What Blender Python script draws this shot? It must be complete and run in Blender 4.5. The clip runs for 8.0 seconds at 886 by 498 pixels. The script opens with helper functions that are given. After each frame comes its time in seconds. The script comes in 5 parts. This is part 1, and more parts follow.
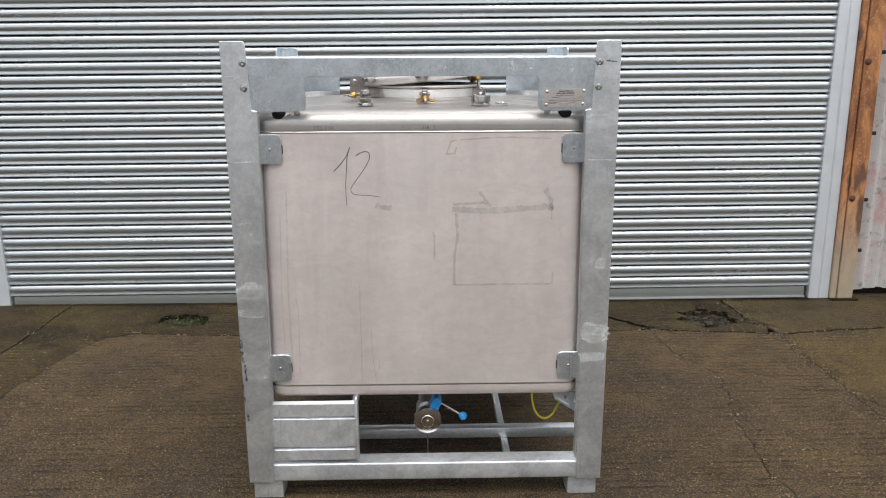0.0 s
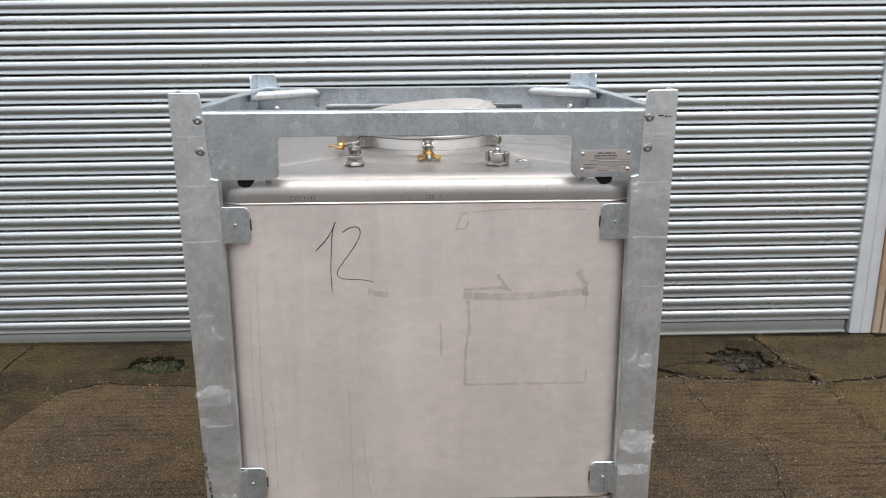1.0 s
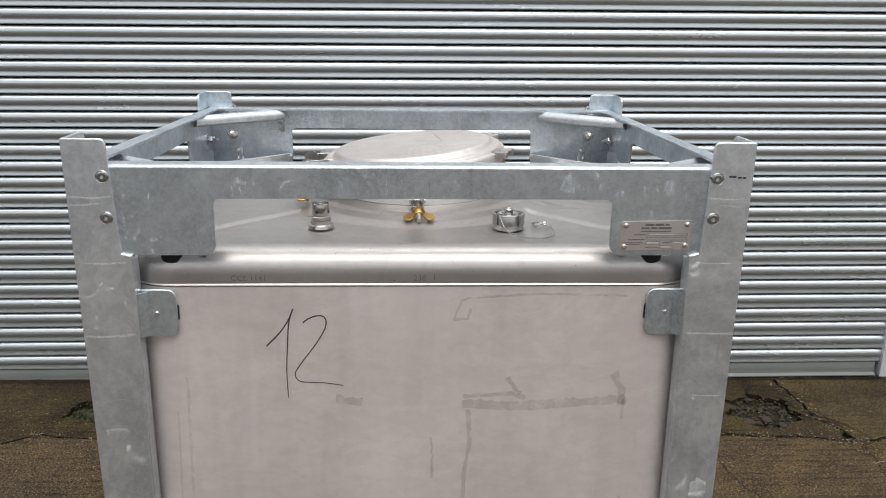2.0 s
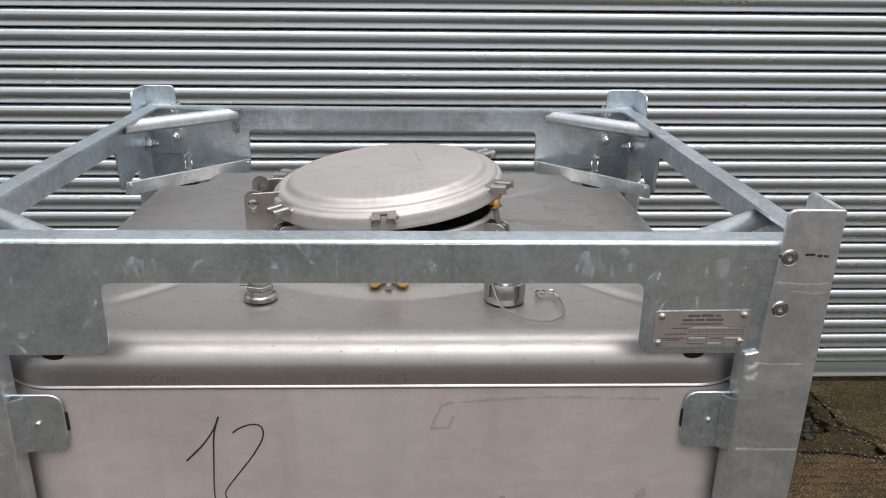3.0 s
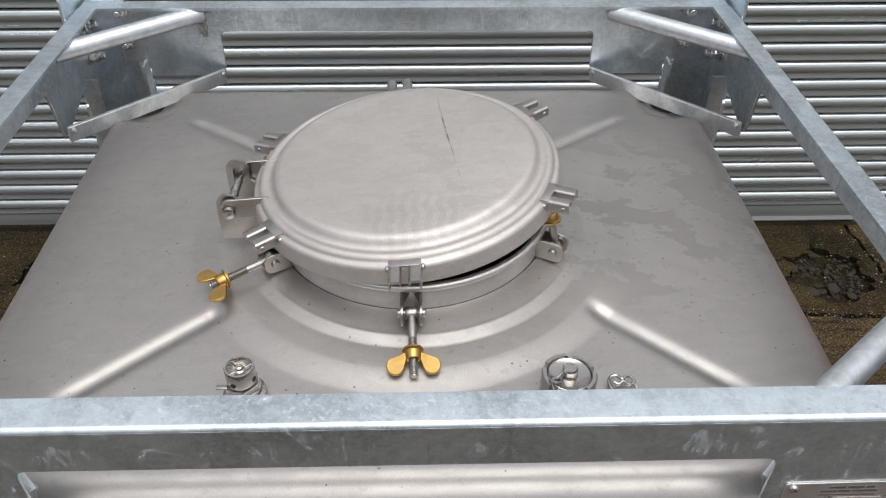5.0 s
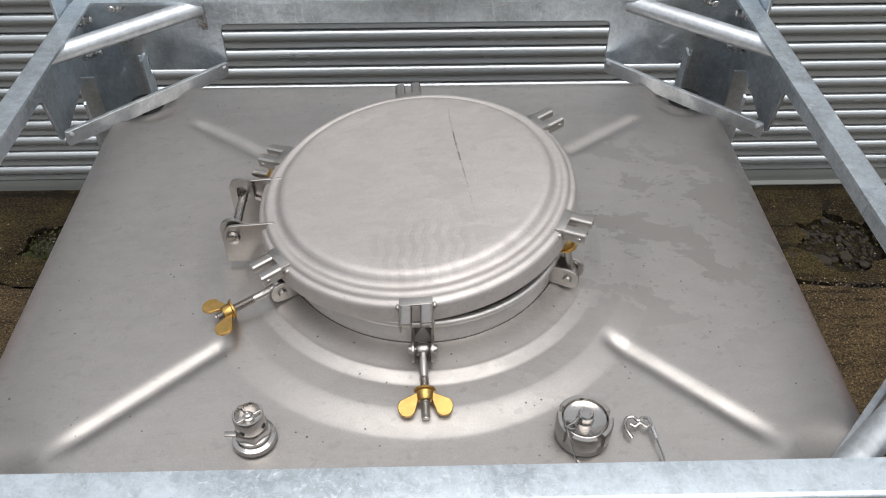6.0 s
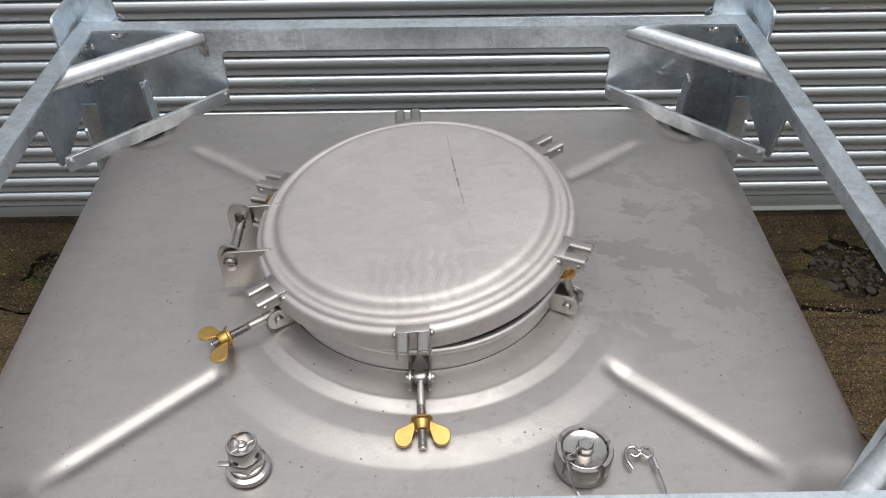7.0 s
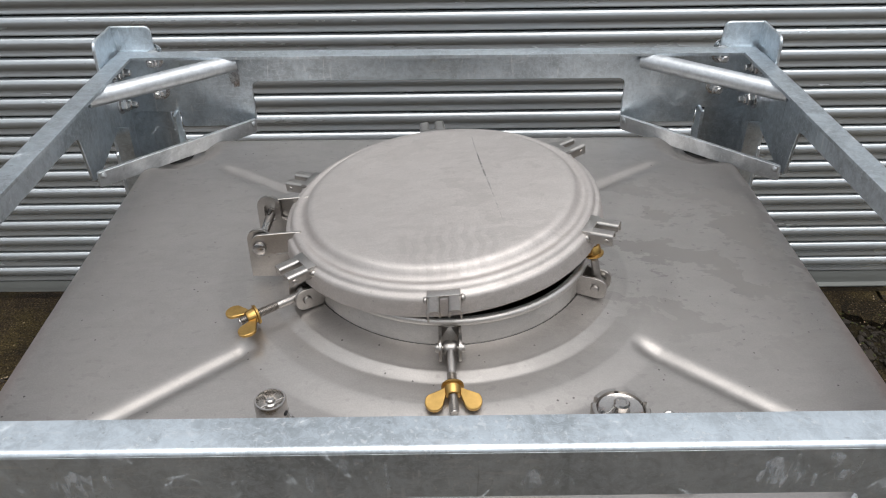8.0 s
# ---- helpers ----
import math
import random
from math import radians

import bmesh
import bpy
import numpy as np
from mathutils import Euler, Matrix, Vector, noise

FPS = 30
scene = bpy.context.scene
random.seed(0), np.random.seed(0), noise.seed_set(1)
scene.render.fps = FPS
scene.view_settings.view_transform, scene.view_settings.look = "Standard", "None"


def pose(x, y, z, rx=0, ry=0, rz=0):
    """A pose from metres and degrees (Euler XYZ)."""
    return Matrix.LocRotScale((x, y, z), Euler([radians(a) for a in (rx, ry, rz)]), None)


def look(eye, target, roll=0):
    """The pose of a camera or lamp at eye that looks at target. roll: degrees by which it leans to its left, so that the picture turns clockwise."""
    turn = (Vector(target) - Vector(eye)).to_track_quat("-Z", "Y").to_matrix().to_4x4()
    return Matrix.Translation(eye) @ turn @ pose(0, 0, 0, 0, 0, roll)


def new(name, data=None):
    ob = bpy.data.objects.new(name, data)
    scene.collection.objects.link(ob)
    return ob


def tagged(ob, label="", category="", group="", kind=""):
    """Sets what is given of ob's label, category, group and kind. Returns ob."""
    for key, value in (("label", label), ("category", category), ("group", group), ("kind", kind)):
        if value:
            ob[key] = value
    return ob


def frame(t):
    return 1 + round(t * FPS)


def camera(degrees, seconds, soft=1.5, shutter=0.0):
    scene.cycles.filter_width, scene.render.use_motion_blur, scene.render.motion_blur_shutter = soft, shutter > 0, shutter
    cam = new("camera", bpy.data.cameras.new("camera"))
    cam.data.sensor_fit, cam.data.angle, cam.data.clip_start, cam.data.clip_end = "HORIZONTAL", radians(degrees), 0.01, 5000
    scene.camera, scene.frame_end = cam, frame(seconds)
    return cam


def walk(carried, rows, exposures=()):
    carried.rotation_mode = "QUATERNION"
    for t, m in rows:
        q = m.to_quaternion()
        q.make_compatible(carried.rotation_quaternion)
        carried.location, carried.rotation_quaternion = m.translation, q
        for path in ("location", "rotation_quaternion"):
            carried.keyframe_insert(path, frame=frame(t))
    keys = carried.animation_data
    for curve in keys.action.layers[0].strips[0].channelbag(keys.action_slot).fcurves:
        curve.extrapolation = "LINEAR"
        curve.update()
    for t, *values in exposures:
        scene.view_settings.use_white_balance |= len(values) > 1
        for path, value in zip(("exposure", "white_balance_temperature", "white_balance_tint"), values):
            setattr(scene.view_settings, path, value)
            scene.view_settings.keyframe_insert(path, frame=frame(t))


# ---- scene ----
cam = camera(58.9, 8.0, 1.1)
PATH = [
    (0, (0.012, -0.011, 1.454), (0.052, 1.929, 0.969), -0.2),
    (0.5, (-0.025, 0.244, 1.570), (0.010, 2.173, 1.046), -0.4),
    (1, (-0.004, 0.530, 1.634), (0.042, 2.454, 1.090), -0.3),
    (1.2, (0.014, 0.641, 1.647), (0.067, 2.563, 1.096), -0.1),
    (2.3, (-0.017, 1.19, 1.722), (0.076, 3.095, 1.122), 0.9),
    (2.5, (-0.002, 1.273, 1.742), (0.081, 3.17, 1.112), 0.9),
    (3, (0.046, 1.468, 1.79), (0.125, 3.335, 1.076), 1.0),
    (3.5, (0.073, 1.61, 1.833), (0.133, 3.423, 0.99), 0.7),
    (4, (0.047, 1.719, 1.901), (0.094, 3.448, 0.896), 0.4),
    (4.5, (0.023, 1.832, 1.96), (0.069, 3.463, 0.802), 0.4),
    (4.7, (0.023, 1.897, 1.975), (0.075, 3.484, 0.76), 0.6),
    (5.8, (0.016, 2.061, 2.058), (0.064, 3.512, 0.682), 0.5),
    (6, (0.016, 2.074, 2.065), (0.053, 3.506, 0.669), 0.2),
    (6.5, (0.009, 2.078, 2.072), (0.04, 3.517, 0.683), 0.0),
    (7, (0.026, 2.081, 2.06), (0.049, 3.558, 0.711), -0.2),
    (7.5, (0.02, 2.037, 2.02), (0.039, 3.591, 0.76), -0.2),
    (8, (-0.007, 1.966, 1.928), (0.009, 3.628, 0.816), -0.3),
]
walk(cam, [(t, look(eye, target, roll)) for t, eye, target, roll in PATH],
     [(0.0, 0.42), (1.2, 0.44), (2.5, 0.12), (3.5, 0.00), (4.7, -0.07), (6.0, -0.11), (8.0, -0.12)])

# ---- light ----
scene.view_settings.exposure = 0.0
world = bpy.data.worlds.new("sky")
scene.world = world
world.use_nodes = True
wt = world.node_tree
wt.nodes.clear()
w_out = wt.nodes.new("ShaderNodeOutputWorld")
w_bg = wt.nodes.new("ShaderNodeBackground")
w_sky = wt.nodes.new("ShaderNodeTexSky")
w_sky.sky_type = "NISHITA"
w_sky.sun_disc = False
w_sky.sun_elevation = radians(74)
w_sky.sun_rotation = radians(160)
w_sky.dust_density = 4.0
w_sky.ozone_density = 1.0
w_grey = wt.nodes.new("ShaderNodeHueSaturation")
w_grey.inputs["Saturation"].default_value = 0.22
w_mix = wt.nodes.new("ShaderNodeMixRGB")
w_mix.inputs["Fac"].default_value = 0.5
w_mix.inputs["Color2"].default_value = (8.1, 8.5, 9.0, 1)
wt.links.new(w_sky.outputs[0], w_grey.inputs["Color"])
wt.links.new(w_grey.outputs[0], w_mix.inputs["Color1"])
wt.links.new(w_mix.outputs[0], w_bg.inputs["Color"])
w_bg.inputs["Strength"].default_value = 0.135
wt.links.new(w_bg.outputs[0], w_out.inputs["Surface"])

sun = new("sun", bpy.data.lights.new("sun", "SUN"))
sun.data.energy, sun.data.angle, sun.data.color = 2.4, radians(64), (1.0, 0.97, 0.94)
sun.matrix_world = look((0.6, 0.2, 8.0), (0, 2.8, 0))


# ---- materials ----
class Mat:
    """A small builder for node materials in object-space metres."""

    def __init__(self, name):
        self.m = bpy.data.materials.new(name)
        self.m.use_nodes = True
        self.t = self.m.node_tree
        self.t.nodes.clear()
        self.out = self.add("ShaderNodeOutputMaterial")
        self.b = self.add("ShaderNodeBsdfPrincipled")
        self.link(self.b.outputs[0], self.out.inputs["Surface"])
        geo = self.add("ShaderNodeNewGeometry")
        self.pos = geo.outputs["Position"]
        self.island = geo.outputs["Random Per Island"]

    def add(self, kind):
        return self.t.nodes.new(kind)

    def link(self, a, b):
        self.t.links.new(a, b)

    def put(self, socket, value):
        if isinstance(value, bpy.types.NodeSocket):
            self.link(value, socket)
        else:
            socket.default_value = value

    def mapped(self, scale, rot=(0, 0, 0), loc=(0, 0, 0)):
        n = self.add("ShaderNodeMapping")
        self.link(self.pos, n.inputs["Vector"])
        n.inputs["Scale"].default_value = scale
        n.inputs["Rotation"].default_value = rot
        n.inputs["Location"].default_value = loc
        return n.outputs[0]

    def noise(self, scale, detail=4, rough=0.55, stretch=(1, 1, 1), distort=0.0, loc=(0, 0, 0)):
        n = self.add("ShaderNodeTexNoise")
        self.link(self.mapped(stretch, loc=loc), n.inputs["Vector"])
        n.inputs["Scale"].default_value = scale
        n.inputs["Detail"].default_value = detail
        n.inputs["Roughness"].default_value = rough
        n.inputs["Distortion"].default_value = distort
        return n.outputs["Fac"]

    def cells(self, scale, feature="F1", out="Distance", stretch=(1, 1, 1)):
        n = self.add("ShaderNodeTexVoronoi")
        n.feature = feature
        self.link(self.mapped(stretch), n.inputs["Vector"])
        n.inputs["Scale"].default_value = scale
        return n.outputs[out]

    def ramp(self, fac, stops, smooth=True):
        n = self.add("ShaderNodeValToRGB")
        if smooth:
            n.color_ramp.interpolation = "EASE"
        els = n.color_ramp.elements
        while len(els) < len(stops):
            els.new(0.5)
        for e, (p, c) in zip(els, stops):
            e.position = p
            e.color = (c, c, c, 1) if not isinstance(c, tuple) else (*c, 1)
        self.link(fac, n.inputs[0])
        return n.outputs[0]

    def mix(self, fac, a, b, mode="MIX"):
        n = self.add("ShaderNodeMixRGB")
        n.blend_type = mode
        for s, v in zip(n.inputs, (fac, a, b)):
            if isinstance(v, tuple):
                v = (*v, 1)
            elif isinstance(v, float) and s.type == "RGBA":
                v = (v, v, v, 1)
            self.put(s, v)
        return n.outputs[0]

    def math(self, op, a, b=0.0):
        n = self.add("ShaderNodeMath")
        n.operation = op
        self.put(n.inputs[0], a)
        self.put(n.inputs[1], b)
        return n.outputs[0]

    def bump(self, height, strength, distance, after=None):
        n = self.add("ShaderNodeBump")
        n.inputs["Strength"].default_value = strength
        n.inputs["Distance"].default_value = distance
        self.link(height, n.inputs["Height"])
        if after is not None:
            self.link(after, n.inputs["Normal"])
        return n.outputs[0]

    def done(self, color=None, rough=None, metal=None, normal=None, **more):
        for key, value in (("Base Color", color), ("Roughness", rough), ("Metallic", metal), ("Normal", normal)):
            if value is not None:
                if isinstance(value, tuple):
                    value = (*value, 1)
                self.put(self.b.inputs[key], value)
        for key, value in more.items():
            self.put(self.b.inputs[key], value)
        return self.m


def make_stainless(name, base, rough, stain=0.5, metal=1.0, centre=None, streaks=0.0, puddle=None):
    """Mill-finished stainless sheet: cloudy bloom, dried water marks, specks and a fine rolled grain."""
    k = Mat(name)
    cloud = k.noise(3.2, 5, 0.6, distort=0.4)
    wet = 0.045 if puddle else 0.0
    marks = k.ramp(k.noise(15, 6, 0.62, (0.62, 1, 1), 0.3), [(0.545 - wet, 0.0), (0.575 - wet, 1.0)])
    region = k.ramp(k.noise(2.1, 3, 0.5, loc=(3.1, 0.7, 0)), [(0.42, 0.0), (0.62, 1.0)])
    if puddle:
        # water dried in one broad patch
        near = k.add("ShaderNodeVectorMath")
        near.operation = "DISTANCE"
        k.link(k.mapped((1, 1, 0)), near.inputs[0])
        near.inputs[1].default_value = (puddle[0], puddle[1], 0)
        region = k.math("MAXIMUM", k.ramp(near.outputs["Value"], [(0.10, 1.0), (0.30, 0.0)]), k.math("MULTIPLY", region, 0.22))
    marks = k.math("MULTIPLY", marks, region)
    spots = k.ramp(k.noise(78, 3, 0.55, (0.75, 1, 1), 0.2), [(0.628, 0.0), (0.668, 1.0)])
    marks = k.math("MAXIMUM", marks, k.math("MULTIPLY", spots, k.math("ADD", k.math("MULTIPLY", region, 0.55), 0.30)))
    specks = k.ramp(k.cells(62), [(0.055, 1.0), (0.10, 0.0)])
    specks = k.math("MULTIPLY", specks, k.ramp(k.noise(17, 3, 0.6, loc=(7, 2, 0)), [(0.50, 0.0), (0.56, 1.0)]))
    grain = k.noise(240, 2, 0.5, (0.05, 1, 1))
    fine = k.noise(520, 3, 0.7)
    c = k.mix(cloud, tuple(v * 0.80 for v in base), tuple(min(1, v * 1.08) for v in base))
    c = k.mix(k.math("MULTIPLY", marks, min(0.56, 0.38 * stain)), c, tuple(v * 0.42 for v in base))
    c = k.mix(k.math("MULTIPLY", specks, 0.85 * stain), c, tuple(v * 0.20 for v in base))
    c = k.mix(k.math("MULTIPLY", k.ramp(fine, [(0.35, 1.0), (0.65, 0.0)]), 0.24), c, tuple(v * 0.55 for v in base))
    mottle = k.ramp(k.noise(34, 6, 0.75, (0.55, 1, 1), 0.5), [(0.36, 0.0), (0.64, 1.0)])
    c = k.mix(k.math("MULTIPLY", mottle, 0.24), c, tuple(v * 0.60 for v in base))
    r = k.math("ADD", k.math("MULTIPLY", cloud, 0.14), rough - 0.09)
    r = k.math("ADD", r, k.math("MULTIPLY", mottle, 0.05))
    r = k.math("ADD", r, k.math("MULTIPLY", marks, 0.10 * stain))
    r = k.math("ADD", r, k.math("MULTIPLY", grain, 0.04))
    if streaks:
        run = k.ramp(k.noise(9, 5, 0.62, (1, 1, 0.10), 0.3), [(0.42, 0.0), (0.66, 1.0)])
        pale = k.ramp(k.noise(4.2, 4, 0.6, (1, 1, 0.16), 0.5, (3, 0, 1)), [(0.50, 0.0), (0.70, 1.0)])
        smudge = k.ramp(k.noise(6.5, 6, 0.7, (0.7, 1, 1.2), 1.0, (1, 0, 6)), [(0.50, 0.0), (0.58, 1.0)])
        c = k.mix(k.math("MULTIPLY", run, 0.22 * streaks), c, tuple(v * 0.55 for v in base))
        c = k.mix(k.math("MULTIPLY", smudge, 0.16 * streaks), c, tuple(v * 0.60 for v in base))
        c = k.mix(k.math("MULTIPLY", pale, 0.22 * streaks), c, tuple(min(1, v * 1.25) for v in base))
    n = k.bump(grain, 0.05, 0.0004)
    n = k.bump(fine, 0.06, 0.0004, n)
    if centre:
        # shallow wavy dents left by the pressing of the plate
        xyz = k.add("ShaderNodeSeparateXYZ")
        k.link(k.pos, xyz.inputs[0])
        wobble = k.math("MULTIPLY", k.math("SINE", k.math("MULTIPLY", xyz.outputs["Y"], 2 * math.pi / 0.040)), 0.0024)
        u = k.math("ADD", k.math("ADD", xyz.outputs["X"], wobble), k.math("MULTIPLY", k.noise(14, 2, 0.5), 0.012))
        wave = k.math("ADD", k.math("MULTIPLY", k.math("SINE", k.math("MULTIPLY", u, 2 * math.pi / 0.0155)), 0.5), 0.5)
        wave = k.ramp(wave, [(0.30, 0.0), (0.75, 1.0)])
        far = k.add("ShaderNodeVectorMath")
        far.operation = "DISTANCE"
        k.link(k.mapped((0.75, 1, 0)), far.inputs[0])
        far.inputs[1].default_value = (centre[0] * 0.75, centre[1], 0)
        mask = k.ramp(far.outputs["Value"], [(0.034, 1.0), (0.062, 0.0)])
        rings = k.math("MULTIPLY", wave, mask)
        c = k.mix(k.math("MULTIPLY", rings, 0.14), c, tuple(v * 0.5 for v in base))
        n = k.bump(rings, 0.35, 0.0008, n)
    n = k.bump(k.noise(2.6, 2, 0.4), 0.25, 0.004, n)
    return k.done(c, r, metal, n)


def make_galvanised(name, base=(0.592, 0.652, 0.698), rough=0.33, spangle=38.0, worn=1.0, metal=0.84):
    """Hot-dip zinc: soft spangle, grey patches, whitish bloom and drag scratches."""
    k = Mat(name)
    warp = k.noise(spangle, 3, 0.6, distort=1.0)
    patch = k.noise(5.5, 6, 0.66, distort=0.6)
    c = k.mix(k.ramp(warp, [(0.36, 0.0), (0.64, 1.0)]), tuple(v * 0.88 for v in base), tuple(v * 1.06 for v in base))
    c = k.mix(k.ramp(patch, [(0.40, 0.0), (0.62, 0.9 * min(1.0, worn + 0.1))]), c, tuple(v * 0.60 for v in base))
    mottle = k.ramp(k.noise(95, 7, 0.85, distort=0.8), [(0.42, 0.0), (0.60, 1.0)])
    c = k.mix(k.math("MULTIPLY", mottle, 0.36 if worn > 0.85 else 0.20), c, tuple(min(1, v * 1.35) for v in base))
    bloom = k.ramp(k.noise(17, 7, 0.8, (1, 1, 0.7), 1.2), [(0.58, 0.0), (0.68, 1.0)])
    c = k.mix(k.math("MULTIPLY", bloom, 0.32 * worn), c, (0.82, 0.84, 0.85))
    hatch = k.add("ShaderNodeTexNoise")
    k.link(k.mapped((1.0, 1.0, 0.16), (0, radians(32), 0)), hatch.inputs["Vector"])
    hatch.inputs["Scale"].default_value, hatch.inputs["Detail"].default_value = 160, 4
    where = k.ramp(k.noise(7, 4, 0.65, loc=(2, 1, 4)), [(0.47, 0.0), (0.62, 1.0)])
    scratch = k.math("MULTIPLY", k.ramp(hatch.outputs["Fac"], [(0.60, 0.0), (0.68, 1.0)]), where)
    c = k.mix(k.math("MULTIPLY", scratch, 0.42 * worn), c, (0.90, 0.91, 0.92))
    wipe = k.add("ShaderNodeTexNoise")
    k.link(k.mapped((0.16, 1.0, 1.0), (0, radians(38), 0)), wipe.inputs["Vector"])
    wipe.inputs["Scale"].default_value, wipe.inputs["Detail"].default_value, wipe.inputs["Roughness"].default_value = 150, 5, 0.75
    rub = k.ramp(k.noise(4.6, 4, 0.6, loc=(9, 3, 2)), [(0.50, 0.0), (0.60, 1.0)])
    rub = k.math("MULTIPLY", k.ramp(wipe.outputs["Fac"], [(0.50, 0.0), (0.66, 0.9)]), rub)
    c = k.mix(k.math("MULTIPLY", rub, 0.30 * worn), c, (0.90, 0.91, 0.92))
    fleck = k.ramp(k.noise(150, 4, 0.7), [(0.60, 0.0), (0.68, 1.0)])
    c = k.mix(k.math("MULTIPLY", fleck, 0.5 * worn), c, (0.85, 0.87, 0.88))
    dirt = k.ramp(k.noise(120, 4, 0.7, loc=(5, 5, 5)), [(0.64, 0.0), (0.72, 1.0)])
    c = k.mix(k.math("MULTIPLY", dirt, 0.4 * worn), c, tuple(v * 0.35 for v in base))
    line = k.add("ShaderNodeTexNoise")
    k.link(k.mapped((1.0, 1.0, 0.03), (0, radians(-28), 0), (4, 0, 2)), line.inputs["Vector"])
    line.inputs["Scale"].default_value, line.inputs["Detail"].default_value = 120, 3
    lines = k.math("MULTIPLY", k.ramp(line.outputs["Fac"], [(0.66, 0.0), (0.72, 1.0)]), k.ramp(k.noise(3.6, 3, 0.6, loc=(1, 7, 3)), [(0.46, 0.0), (0.60, 1.0)]))
    c = k.mix(k.math("MULTIPLY", lines, 0.55 * worn), c, tuple(v * 0.40 for v in base))
    r = k.math("ADD", k.math("MULTIPLY", patch, 0.30), rough - 0.14)
    r = k.math("ADD", r, k.math("MULTIPLY", bloom, 0.14))
    n = k.bump(warp, 0.14, 0.0008)
    n = k.bump(fleck, 0.10, 0.0005, n)
    n = k.bump(k.noise(9, 3), 0.10, 0.002, n)
    return k.done(c, r, k.math("SUBTRACT", metal, k.math("MULTIPLY", bloom, 0.5)), n)


# One steel: side sheet and neck lightened, top darkened, to offset how light falls.
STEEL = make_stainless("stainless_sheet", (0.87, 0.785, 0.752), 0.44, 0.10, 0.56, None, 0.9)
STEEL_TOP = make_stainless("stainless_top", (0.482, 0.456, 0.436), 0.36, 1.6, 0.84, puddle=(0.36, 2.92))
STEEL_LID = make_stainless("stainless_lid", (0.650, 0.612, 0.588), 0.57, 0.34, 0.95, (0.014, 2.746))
STEEL_FIT = make_stainless("stainless_fitting", (0.50, 0.475, 0.45), 0.30, 0.5)
STEEL_BRIGHT = make_stainless("stainless_polished", (0.56, 0.535, 0.51), 0.17, 0.2)
STEEL_NECK = make_stainless("stainless_neck", (0.74, 0.71, 0.68), 0.36, 0.4, 0.85)
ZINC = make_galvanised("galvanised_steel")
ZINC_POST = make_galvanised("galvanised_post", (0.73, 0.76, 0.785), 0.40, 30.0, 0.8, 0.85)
ZINC_BASE = make_galvanised("galvanised_base", (0.69, 0.72, 0.745), 0.42, 30.0, 0.8, 0.70)
ZINC_TUBE = make_galvanised("galvanised_tube", (0.62, 0.65, 0.675), 0.42, 60.0, 0.25, 0.88)


def make_shutter():
    k = Mat("shutter_lath_metal")
    streak = k.noise(5, 5, 0.6, (0.25, 1, 2.5))
    grime = k.ramp(k.noise(2.2, 5, 0.65, (0.5, 1, 1.6)), [(0.4, 0.0), (0.75, 1.0)])
    info = k.add("ShaderNodeObjectInfo")
    c = k.mix(streak, (0.46, 0.50, 0.525), (0.545, 0.58, 0.60))
    c = k.mix(k.math("MULTIPLY", grime, 0.25), c, (0.42, 0.42, 0.41))
    c = k.mix(k.math("MULTIPLY", info.outputs["Random"], 0.18), c, (0.48, 0.49, 0.49))
    dots = k.ramp(k.noise(55, 2, 0.5), [(0.74, 0.0), (0.78, 1.0)])
    c = k.mix(k.math("MULTIPLY", dots, 0.4), c, (0.25, 0.25, 0.24))
    r = k.math("ADD", k.math("MULTIPLY", streak, 0.12), 0.20)
    n = k.bump(k.noise(3.0, 3, 0.5, (0.4, 1, 1)), 0.15, 0.004)
    return k.done(c, r, 0.72, n)


